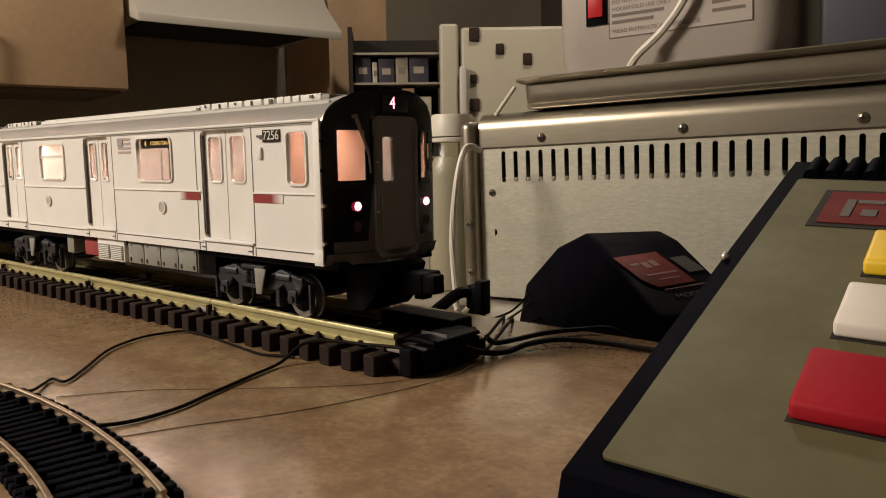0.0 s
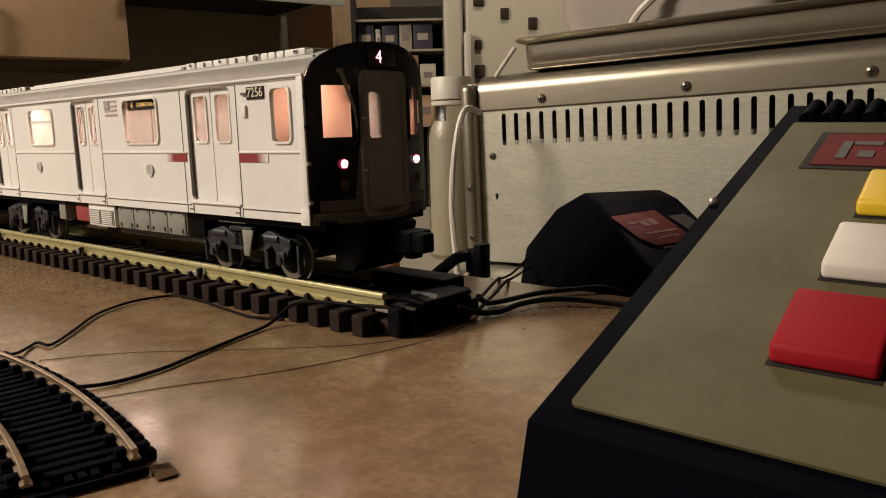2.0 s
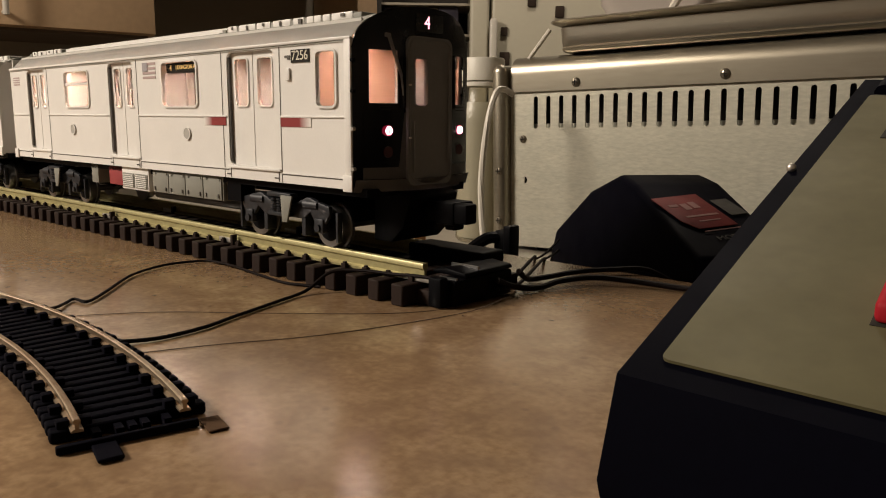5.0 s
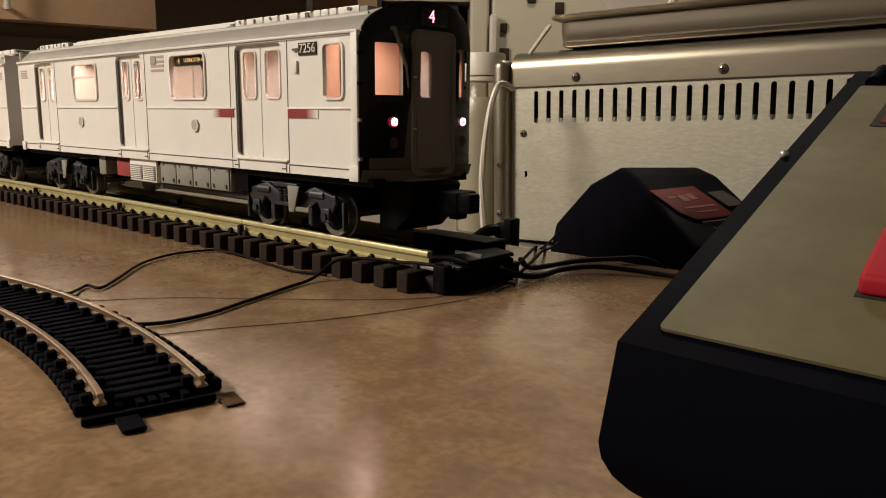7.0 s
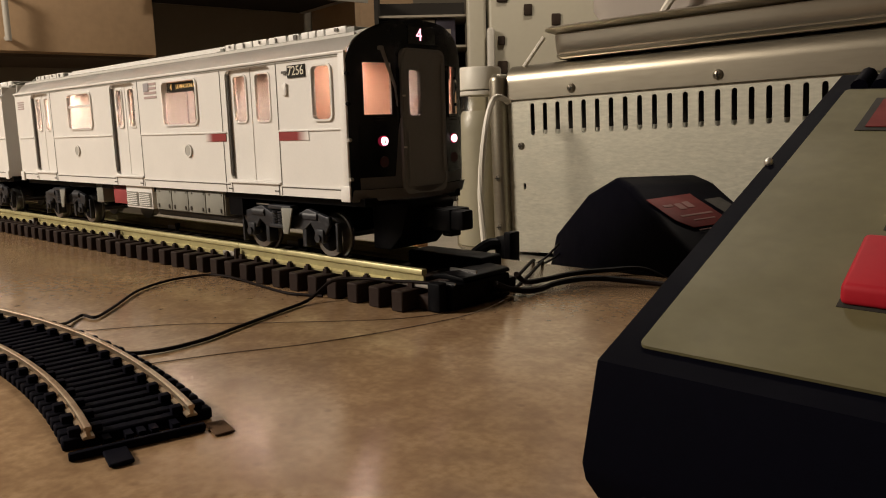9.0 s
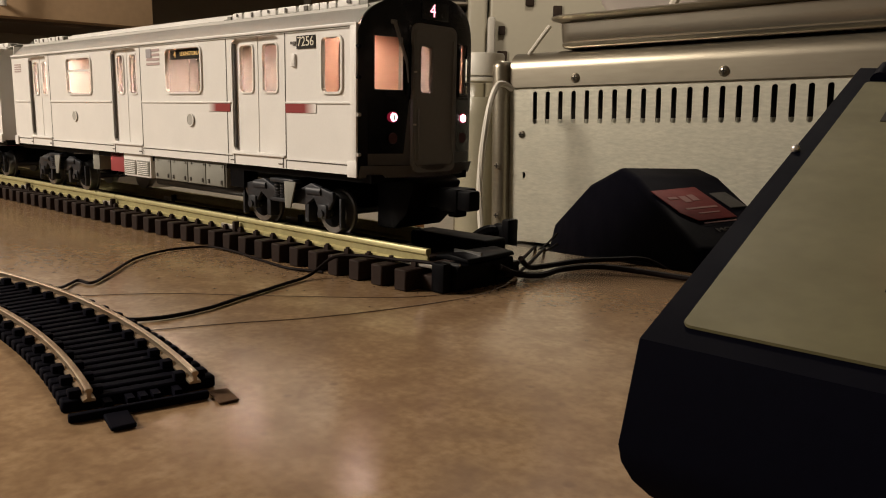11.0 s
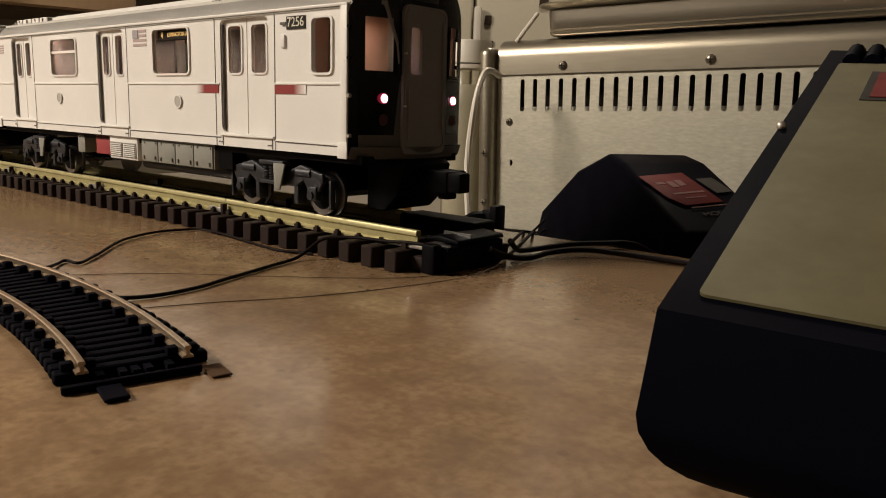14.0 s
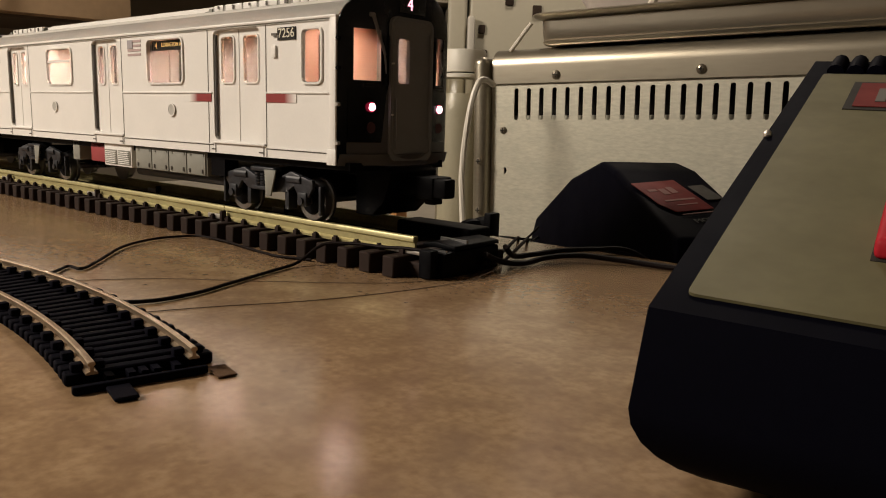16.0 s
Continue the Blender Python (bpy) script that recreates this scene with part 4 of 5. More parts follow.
# ---- straight track ----
PITCH = 0.01520
track = thing("track", "straight brass track on thick dark brown ties", "track", (-0.4, 0, 0))
RAIL_X0, RAIL_X1 = -1.20, 0.0330
PROFILE = [(-0.0036, 0.0098), (0.0036, 0.0098), (0.0036, 0.0108), (0.0007, 0.0116), (0.0007, 0.0146), (0.0017, 0.0152), (0.0017, 0.0170), (0.0013, 0.0175), (-0.0013, 0.0175), (-0.0017, 0.0170), (-0.0017, 0.0152), (-0.0007, 0.0146), (-0.0007, 0.0116), (-0.0036, 0.0108)]
JOINTS = [-0.1161 - 0.1520 * k for k in range(7)]
for s in (-1, 1):
    ends = [RAIL_X1] + [j for j in JOINTS] + [RAIL_X0]
    for a, b in zip(ends, ends[1:]):
        rail = part("rail", prism(PROFILE, (0, 1, 0), (0, 0, 1), (b + 0.0003, s * 0.0232, 0), (a - b - 0.0006, 0, 0)), "brass", track)
    for j in JOINTS:
        part("joiner", boxes((j - 0.0130, j - 0.0008, s * 0.0232 - 0.0042, s * 0.0232 - 0.0022, 0.0101, 0.0128), bevel=0.0003), "silver", track)
        part("joint_lug", boxes((j + 0.0002, j + 0.0026, s * 0.0232 - 0.0052, s * 0.0232 - 0.0020, 0.0080, 0.0150), bevel=0.0004), "tie", track)
    part("end_joiner", boxes((0.0200, 0.0400, s * 0.0232 - 0.0050, s * 0.0232 - 0.0036, 0.0101, 0.0118), bevel=0.0003), "silver", track)
me_tie = mesh_of("tie", box(bmesh.new(), -0.0037, 0.0037, -0.0380, 0.0380, 0.0, 0.0097, 0.0006, 1), "tie")
me_bolt = mesh_of("spike", boxes((-0.0014, 0.0014, -0.0012, 0.0012, 0.0, 0.0022), (-0.0008, 0.0008, -0.0007, 0.0007, 0.0022, 0.0030)), "tie")
for k in range(78):
    x = 0.0292 - k * PITCH
    ob = new("tie", me_tie)
    ob.parent, ob.location = track, (x + 0.4, 0, 0)
    for y in (-0.0282, 0.0282):
        b = new("spike", me_bolt)
        b.parent, b.location = ob, (0, y, 0.0097)
part("end_web", boxes((0.0330, 0.0440, -0.0290, 0.0310, 0.0002, 0.0070), bevel=0.0006), "tie", track)

# buffer that closes the track
buf = thing("track_bumper", "black plastic bumper block at the end of the track", "bumper", (0.05, 0, 0))
part("block", soften(boxes((0.0400, 0.0510, -0.0240, 0.0170, 0.0003, 0.0120)), 0.0012), "black", buf)
part("cover", soften(prism([(0.0340, 0.0136), (0.0540, 0.0136), (0.0530, 0.0155), (0.0420, 0.0165), (0.0340, 0.0150)], (1, 0, 0), (0, 0, 1), (-0.0030, -0.0165, -0.0012), (0, 0.0340, 0)), 0.0006), "black", buf)
# black slab added over the far rail's end to keep it dark
part("far_rail_cover", soften(boxes((-0.0140, 0.0365, 0.0125, 0.0300, 0.0100, 0.0179)), 0.0018, 3), "black", buf)
part("spring_clip", boxes((0.0330, 0.0490, -0.0060, -0.0050, 0.0140, 0.0158)), "steel", buf)
part("spring_clip", boxes((0.0400, 0.0500, -0.0220, -0.0210, 0.0119, 0.0128)), "steel", buf)
part("foot", soften(boxes((0.0405, 0.0480, -0.0300, -0.0245, 0.0003, 0.0135)), 0.001), "black", buf)

# ---- curved small track in the foreground ----
CEN, RO, GAUGE = Vector((-0.0340, -0.6107)), 0.4570, 0.0265
A_END = radians(75.35)


def on_curve(r, a, z):
    return Vector((CEN.x + r * math.cos(a), CEN.y + r * math.sin(a), z))


curve = thing("curved_track", "curved track with tarnished rails and black ties", "track", (0, -0.17, 0))
SPAN, STEPS = 0.36 / RO, 60
for r in (RO, RO - GAUGE):
    bm = bmesh.new()
    prof = [(-0.0015, 0.0036), (0.0015, 0.0036), (0.0015, 0.0041), (0.0005, 0.0045), (0.0005, 0.0058), (0.0009, 0.0061), (0.0009, 0.0067), (0.0006, 0.0070), (-0.0006, 0.0070), (-0.0009, 0.0067), (-0.0009, 0.0061), (-0.0005, 0.0058), (-0.0005, 0.0045), (-0.0015, 0.0041)]
    rings = [[bm.verts.new(on_curve(r + a, A_END + SPAN * k / STEPS, z)) for a, z in prof] for k in range(STEPS + 1)]
    for u, v in zip(rings, rings[1:]):
        for k in range(len(prof)):
            bm.faces.new((u[k], u[(k + 1) % len(prof)], v[(k + 1) % len(prof)], v[k]))
    bm.faces.new(rings[0])
    bm.faces.new(rings[-1][::-1])
    part("rail", bm, "bronze", curve)
me_t2 = mesh_of("tie", box(bmesh.new(), -GAUGE / 2 - 0.0060, GAUGE / 2 + 0.0068, -0.0019, 0.0019, 0.0, 0.0034, 0.0005, 1), "tie_black")
me_c2 = mesh_of("chair", boxes((-0.0042, -0.0011, -0.0016, 0.0016, 0.0034, 0.0056), (0.0011, 0.0042, -0.0016, 0.0016, 0.0034, 0.0056), bevel=0.0004), "tie_black")
n_t2 = 60
for k in range(n_t2):
    a = A_END + (0.0062 + k * 0.0060) / (RO - GAUGE / 2)
    ob = new("tie", me_t2)
    ob.parent = curve
    c = on_curve(RO - GAUGE / 2, a, 0)
    ob.matrix_local = Matrix.Translation(c - curve.location) @ Matrix.Rotation(a, 4, "Z")
    for d in (-1, 1) if k % 2 == 0 else ():
        b = new("chair", me_c2)
        b.parent, b.location = ob, (d * GAUGE / 2, 0, 0)
bm = bmesh.new()
for r0 in (RO - 0.0045, RO - 0.0100, RO - GAUGE / 2, RO - GAUGE + 0.0100, RO - GAUGE + 0.0045):
    rings = []
    for k in range(31):
        a = A_END + SPAN * k / 30
        rings.append([bm.verts.new(on_curve(r0 + d, a, z)) for d, z in ((-0.001, 0.0003), (0.001, 0.0003), (0.001, 0.0026), (-0.001, 0.0026))])
    for u, v in zip(rings, rings[1:]):
        for k in range(4):
            bm.faces.new((u[k], u[(k + 1) % 4], v[(k + 1) % 4], v[k]))
part("tie_web", bm, "tie_black", curve)
tdir = Vector((math.sin(A_END), -math.cos(A_END), 0))
bm = bmesh.new()
mid = on_curve(RO - GAUGE * 0.52, A_END, 0.0012)
tie_end = Matrix.Translation(mid + tdir * 0.002) @ Matrix.Rotation(A_END, 4, "Z")
box(bm, -GAUGE / 2 - 0.0050, GAUGE / 2 + 0.0030, -0.0022, -0.0006, -0.0010, 0.0012, 0.0003, 1)
bm.transform(tie_end)
part("end_bar", bm, "tie_black", curve)
bm = box(bmesh.new(), -0.0105, -0.0045, -0.0125, -0.0023, -0.0009, 0.0002, 0.0003, 1)
bm.transform(tie_end)
part("end_tab", bm, "tie_black", curve)
# flat tab whose brown colour carries the shade beyond the outer rail
bm = box(bmesh.new(), 0.0170, 0.0225, -0.0080, 0.0020, -0.0010, -0.0004, 0.0002, 1)
bm.transform(tie_end)
part("end_tab", bm, "tab", curve, "thin flat tab, coloured brown for the shade past the rail end")

# ---- wires on the counter ----
cable("track_wire", [(-0.0600, -0.1560, 0.0050), (-0.0650, -0.1459, 0.0024), (-0.0760, -0.1365, 0.0010), (-0.0809, -0.1305, 0.0010), (-0.0720, -0.1285, 0.0010), (-0.0850, -0.1145, 0.0011), (-0.1125, -0.0885, 0.0012), (-0.1247, -0.0644, 0.0012), (-0.1235, -0.0490, 0.0012), (-0.1170, -0.0410, 0.0014), (-0.0960, -0.0400, 0.0014), (-0.0649, -0.0432, 0.0010), (-0.0421, -0.0454, 0.0010), (-0.0300, -0.0420, 0.0010), (-0.0220, -0.0392, 0.0010)], 0.0007, "wire", None, "thin black wire looping from the small track", "wire")
cable("track_wire", [(0.0020, -0.1575, 0.0050), (0.0002, -0.1468, 0.0016), (0.0036, -0.1341, 0.0010), (0.0026, -0.1168, 0.0010), (-0.0027, -0.1005, 0.0010), (-0.0122, -0.0707, 0.0010), (-0.0165, -0.0520, 0.0020), (-0.0130, -0.0400, 0.0095), (0.0000, -0.0330, 0.0112), (0.0180, -0.0290, 0.0114), (0.0300, -0.0285, 0.0124), (0.0470, -0.0270, 0.0128)], 0.0008, "wire", None, "black feed wire running to the brass track", "wire")
cable("loose_thread", [(0.0133, -0.1476, 0.0003), (0.0245, -0.1226, 0.0003), (0.0396, -0.0948, 0.0003), (0.0516, -0.0606, 0.0003), (0.0600, -0.0237, 0.0006), (0.0620, -0.0020, 0.003)], 0.00018, "hair", None, "fine brown thread lying on the counter", "thread")
cable("loose_thread", [(-0.0536, -0.1407, 0.0003), (-0.0337, -0.1135, 0.0003), (-0.0061, -0.0895, 0.0003), (0.0302, -0.0569, 0.0003), (0.0451, -0.0371, 0.0003), (0.0520, -0.0180, 0.0006)], 0.00015, "hair", None, "fine brown thread lying on the counter", "thread")
cable("power_cable", [(0.0540, 0.0020, 0.0090), (0.0540, 0.0150, 0.0040), (0.0576, 0.0294, 0.0018), (0.0598, 0.0455, 0.0030), (0.0693, 0.0618, 0.0036), (0.0864, 0.0711, 0.0026), (0.1085, 0.0760, 0.0018), (0.1500, 0.0800, 0.0018), (0.2000, 0.0900, 0.0018)], 0.0015, "wire", None, "thick black cable from bumper to transformer", "cable")
cable("power_cable", [(0.0540, 0.0180, 0.0110), (0.0500, 0.0280, 0.0060), (0.0440, 0.0420, 0.0020), (0.0476, 0.0533, 0.0022), (0.0534, 0.0708, 0.0030), (0.0633, 0.0885, 0.0030), (0.0760, 0.1030, 0.0025), (0.0900, 0.1120, -0.0060)], 0.0014, "wire", None, "thick black cable from bumper to transformer", "cable")
cable("lead_wire", [(0.0540, 0.0020, 0.0050), (0.0472, 0.0152, 0.0030), (0.0340, 0.0430, 0.0022), (0.0080, 0.0960, 0.0020), (-0.0060, 0.1130, -0.0080), (-0.0347, 0.1582, -0.0167), (-0.0657, 0.2243, -0.0228), (-0.0850, 0.2620, -0.0260)], 0.0009, "wire", None, "thin black lead rising to the transformer", "wire")
cable("lead_wire", [(0.0550, 0.0050, 0.0050), (0.0500, 0.0220, 0.0030), (0.0360, 0.0520, 0.0024), (0.0160, 0.0940, 0.0022), (0.0000, 0.1140, -0.0090), (-0.0244, 0.1537, -0.0174), (-0.0488, 0.2110, -0.0284), (-0.0600, 0.2450, -0.0320)], 0.0009, "wire", None, "thin black lead rising to the transformer", "wire")
cable("lead_wire", [(-0.0980, 0.1980, -0.0360), (-0.0815, 0.2087, -0.0292), (-0.0720, 0.2200, -0.0235), (-0.0760, 0.2480, -0.0150)], 0.0009, "wire", None, "loose black lead end at the transformer", "wire")

# ---- transformer console ----
TA, TB = Vector((0.6428, 0.7660, 0)), Vector((0.7660, -0.6428, 0))
TO = Vector((0.0270, 0.1965, 0)) - TA * 0.022
tech = thing("transformer", "black sloping train transformer with a red label", "transformer", (0.03, 0.23, LOW))
prof = [(-0.166, LOW + 0.0005), (-0.1384, -0.010), (-0.0560, 0.0300), (0.0020, 0.0462), (0.0280, 0.0425), (0.0850, 0.0223), (0.1180, 0.0120), (0.1150, LOW + 0.0005)]
part("case", soften(prism(prof, TB, (0, 0, 1), TO, TA * 0.057), 0.004, 3, 8), "case", tech)
s0, s1 = Vector((*(TO + TB * 0.0280).xy, 0.0425)), Vector((*(TO + TB * 0.1180).xy, 0.0120))
SLOPE = (s1 - s0).normalized()
NRM = TA.cross(-SLOPE).normalized()
NRM = NRM if NRM.z > 0 else -NRM
TP = Matrix((( TA.x, -SLOPE.x, NRM.x, s0.x), (TA.y, -SLOPE.y, NRM.y, s0.y), (TA.z, -SLOPE.z, NRM.z, s0.z), (0, 0, 0, 1)))


def on_panel(m, bm):
    bm.transform(m)
    return bm


TPL = TP @ Matrix.Translation((0.0015, -0.0245, 0)) @ Matrix.Rotation(radians(12), 4, "Z")
lab = part("red_label", on_panel(TPL, soften(prism([(0.0, -0.030), (0.0045, -0.041), (0.030, -0.041), (0.031, 0.0), (0.0, 0.0)], (1, 0, 0), (0, 1, 0), (0, 0, 0.0004), (0, 0, 0.0005)), 0.0002)), "label_red", tech, "dull red printed label")
for x0, x1, y0, y1 in ((0.004, 0.010, -0.014, -0.011), (0.0115, 0.0160, -0.019, -0.011), (0.0175, 0.0220, -0.018, -0.010), (0.006, 0.027, -0.028, -0.026), (0.010, 0.024, -0.034, -0.0328)):
    part("label_mark", on_panel(TPL, boxes((x0, x1, y0, y1, 0.0010, 0.0012))), "print_light", lab)
part("grey_label", on_panel(TPL, boxes((0.0345, 0.0455, -0.030, -0.010, 0.0004, 0.0008))), "silver_label", tech)
part("trim_line", on_panel(TPL, boxes((0.006, 0.050, -0.0445, -0.0437, 0.0004, 0.0007))), "print_light", tech)
letters("MODEL", 0.0062, TPL @ Matrix.Translation((0.0180, -0.0530, 0.0005)), "silver_label", "lettering", tech)
part("lettering", on_panel(TPL, boxes((0.0300, 0.0440, -0.0550, -0.0510, 0.0004, 0.0006))), "silver_label", tech)

# ---- hand console in the foreground ----
ctl = thing("control_box", "black sloping control console with olive panel and coloured keys", "control box", (0.27, -0.08, 0))
CO = Vector((0.2066, -0.1478, 0.0407))
N = Vector((0.0420, -0.3197, 0.9466)).normalized()
CY = (Vector((0.2010, -0.0055, 0.0890)) - CO)
CY = (CY - N * CY.dot(N)).normalized()
CX = CY.cross(N).normalized()
CP = Matrix(((CX.x, CY.x, N.x, CO.x), (CX.y, CY.y, N.y, CO.y), (CX.z, CY.z, N.z, CO.z), (0, 0, 0, 1)))
# case: a slab whose top lies in the panel's plane and whose bottom stands on the counter
bm = bmesh.new()
W, H = 0.150, 0.168
top = [CP @ Vector(v) for v in ((-0.0052, -0.0060, 0), (W, -0.0060, 0), (W, H, 0), (-0.0052, H, 0))]
waist = [Vector((top[0].x - 0.0012, top[0].y - 0.0032, 0.0200)), Vector((top[1].x + 0.004, top[1].y - 0.0032, 0.0200)), Vector((top[2].x + 0.004, top[2].y + 0.004, 0.0300)), Vector((top[3].x - 0.004, top[3].y + 0.004, 0.0300))]
def shrunk(loop, d, z):
    return [Vector((v.x + (d if i in (0, 3) else -d), v.y + (d if i < 2 else -d), z)) for i, v in enumerate(loop)]


turn = [radians(a) for a in (90, 78, 67, 56, 45, 34, 23, 11)]
levels = [shrunk(waist, 0.0260 * (1 - math.cos(a)), 0.0202 - 0.0180 * math.sin(a)) for a in turn] + [waist, top]
loops = [[bm.verts.new(p) for p in lp] for lp in levels]
for a, b in zip(loops, loops[1:]):
    for k in range(4):
        bm.faces.new((a[k], a[(k + 1) % 4], b[(k + 1) % 4], b[k]))
bm.faces.new(loops[0][::-1])
bm.faces.new(loops[-1])
part("base", boxes((levels[0][0].x + 0.006, levels[0][1].x - 0.006, levels[0][0].y + 0.006, levels[0][2].y - 0.006, 0.0002, 0.0021)), "case", ctl)
part("case", soften(bm, 0.0030, 3, 32), "case", ctl)
bm = plate([(a, b) for a, b in rounded(0.0, W - 0.004, 0.0, 0.150, 0.0015)], [], 0.0006)
bm.transform(CP @ Matrix(((1, 0, 0, 0), (0, 0, 1, 0), (0, -1, 0, 0.0004), (0, 0, 0, 1))))
part("face_panel", bm, "olive", ctl, "olive grey face panel")


INV = CP.inverted()


def local(p):
    q = INV @ Vector(p)
    return q.x, q.y


def key(name, corner, far, mat, label):
    (x0, y0), (x1, y1) = local(corner), local(far)
    bm = prism([(y0, 0.0008), (y0 + 0.001, 0.0046), (y1 - 0.001, 0.0058), (y1, 0.0008)], (0, 1, 0), (0, 0, 1), (x0, 0, 0), (x1 - x0, 0, 0))
    soften(bm, 0.0011, 3)
    part(name, on_panel(CP, bm), mat, ctl, label)
    part("key_slot", on_panel(CP, boxes((x0 - 0.0003, x1 + 0.0003, y0 - 0.0004, y1 + 0.0003, 0.0004, 0.00085))), "dark", ctl)


key("red_key", (0.2335, -0.1250, 0.0473), (0.2505, -0.1045, 0.0540), "key_red", "bright red key")
key("blue_key", (0.2522, -0.1232, 0.0479), (0.2690, -0.1045, 0.0540), "key_blue", "dark blue key")
key("white_key", (0.2336, -0.0948, 0.0575), (0.2500, -0.0760, 0.0640), "key_white", "off-white key")
key("white_key", (0.2520, -0.0948, 0.0575), (0.2690, -0.0760, 0.0640), "key_white", "off-white key")
key("yellow_key", (0.2330, -0.0660, 0.0676), (0.2500, -0.0475, 0.0735), "key_yellow", "yellow key")
lx0, ly0 = local((0.2128, -0.0405, 0.0767))
lx1, ly1 = lx0 + 0.060, ly0 + 0.0275
lb = part("red_badge", on_panel(CP, boxes((lx0, lx1, ly0, ly1, 0.0006, 0.0010))), "plate", ctl, "red badge with a dark border")
part("badge_field", on_panel(CP, boxes((lx0 + 0.0022, lx1 - 0.002, ly0 + 0.0022, ly1 - 0.002, 0.0011, 0.0013))), "label_red", lb)
part("badge_mark", on_panel(CP, boxes((lx0 + 0.0075, lx0 + 0.0100, ly0 + 0.0065, ly0 + 0.0190, 0.00135, 0.0016), (lx0 + 0.0105, lx0 + 0.0175, ly0 + 0.0165, ly0 + 0.0190, 0.00135, 0.0016), (lx0 + 0.0125, lx0 + 0.0165, ly0 + 0.0075, ly0 + 0.0120, 0.00135, 0.0016))), "line", lb)
for k in range(25):
    bm = bmesh.new()
    rod(bm, CP @ Vector((0.003 + k * 0.0058, 0.153, 0.0003)), CP @ Vector((0.003 + k * 0.0058, 0.166, 0.0003)), 0.0026, n=10)
    part("ridge", bm, "case", ctl)
bm = bmesh.new()
ball(bm, CP @ Vector((-0.0046, 0.089, 0.0006)), 0.0012)
part("edge_screw", bm, "silver", ctl)

# ---- toaster oven behind ----
OA = Vector((-0.1452, 0.3730, 0))
OM = Matrix.Translation(OA) @ Matrix.Rotation(radians(5.85), 4, "Z") @ Matrix.Rotation(radians(-1.5), 4, "Y")
OW0, OW1 = -0.0745, 0.400


def ov(bm):
    bm.transform(OM)
    return bm


oven = thing("toaster_oven", "stainless toaster oven with a slotted back panel", "toaster oven", OM @ Vector((0.15, 0.15, LOW)))
slots = [rounded(-0.0455 + k * 0.01426 - 0.0024, -0.0455 + k * 0.01426 + 0.0024, 0.0722, 0.1042, 0.0022, 3) for k in range(30)]
back = part("back_panel", ov(moved(plate([(OW0, LOW + 0.006), (OW1, LOW + 0.006), (OW1, 0.1125), (OW0, 0.1125)], slots + [[(-0.0585, 0.0165), (-0.0562, 0.0172), (-0.0552, 0.0200), (-0.0562, 0.0228), (-0.0585, 0.0235)]], 0.0014), y=0.0095)), "galv", oven, "dull galvanised back panel with vent slots")
# near-black block stands in for the unlit inside behind the slots
part("inside_shade", ov(boxes((OW0 + 0.004, OW1 - 0.004, 0.030, 0.26, LOW + 0.008, 0.120))), "dark", oven)
part("slot_baffle", ov(boxes((OW0 + 0.02, OW1 - 0.02, 0.0190, 0.0200, 0.0600, 0.0770))), "galv", oven)
arc = [(0.0180 - 0.0180 * math.cos(radians(a)), 0.1260 + 0.0180 * math.sin(radians(a))) for a in range(0, 91, 6)]
cover = [(0.0, 0.1088)] + arc + [(0.27, 0.1440), (0.27, 0.1425)] + [(y + 0.0015 * math.cos(radians(a)), z - 0.0015 * math.sin(radians(a))) for a, (y, z) in reversed(list(zip(range(0, 91, 6), arc)))] + [(0.0015, 0.1088)]
part("top_cover", ov(prism(cover, (0, 1, 0), (0, 0, 1), (OW0 + 0.001, 0.0062, 0), (OW1 - OW0, 0, 0))), "stainless", oven, "bright stainless wrap-over cover", smooth=50)
part("side_cover", ov(soften(boxes((OW0 - 0.0170, OW0 - 0.0005, -0.004, 0.27, LOW + 0.006, 0.1365)), 0.0075, 5)), "stainless", oven)
part("far_side", ov(boxes((OW1 + 0.0015, OW1 + 0.0100, 0.0, 0.27, LOW + 0.006, 0.1365), bevel=0.003)), "stainless", oven)
for x in (OW0 + 0.03, OW1 - 0.03):
    for y in (0.03, 0.24):
        part("foot", ov(rod(bmesh.new(), (x, y, LOW + 0.0003 - 0.0262 * x), (x, y, LOW + 0.0078), 0.010)), "black", oven)


def screw(x, y, z, d=-1, r=0.0046):
    bm = bmesh.new()
    bmesh.ops.create_uvsphere(bm, u_segments=16, v_segments=8, radius=r, matrix=Matrix.LocRotScale((x, y, z), None, (1, 0.55, 1)))
    s = part("screw", ov(bm), "screw", oven)
    part("screw_cross", ov(boxes((x - 0.0026, x + 0.0026, y - r * 0.6, y - r * 0.52, z - 0.0005, z + 0.0005), (x - 0.0005, x + 0.0005, y - r * 0.6, y - r * 0.52, z - 0.0026, z + 0.0026))), "dark", s)


screw(0.0000, 0.0060, 0.1160)
screw(0.1410, 0.0060, 0.1165)
screw(0.2830, 0.0060, 0.1165)
screw(-0.0600, 0.0086, 0.0617, r=0.0040)
screw(-0.0815, -0.0042, 0.0295, r=0.0036)
screw(-0.0815, -0.0042, -0.0220, r=0.0036)

# power plug and cords at the oven's corner
plug = thing("power_plug", "black angled power plug beside the oven", "plug", (-0.125, 0.243, LOW))
part("plug_body", soften(boxes((-0.1395, -0.1240, 0.2430, 0.2560, -0.0345, -0.0130)), 0.0025), "black", plug)
part("plug_face", soften(boxes((-0.1270, -0.1195, 0.2400, 0.2540, -0.0380, -0.0080)), 0.0015), "black", plug)
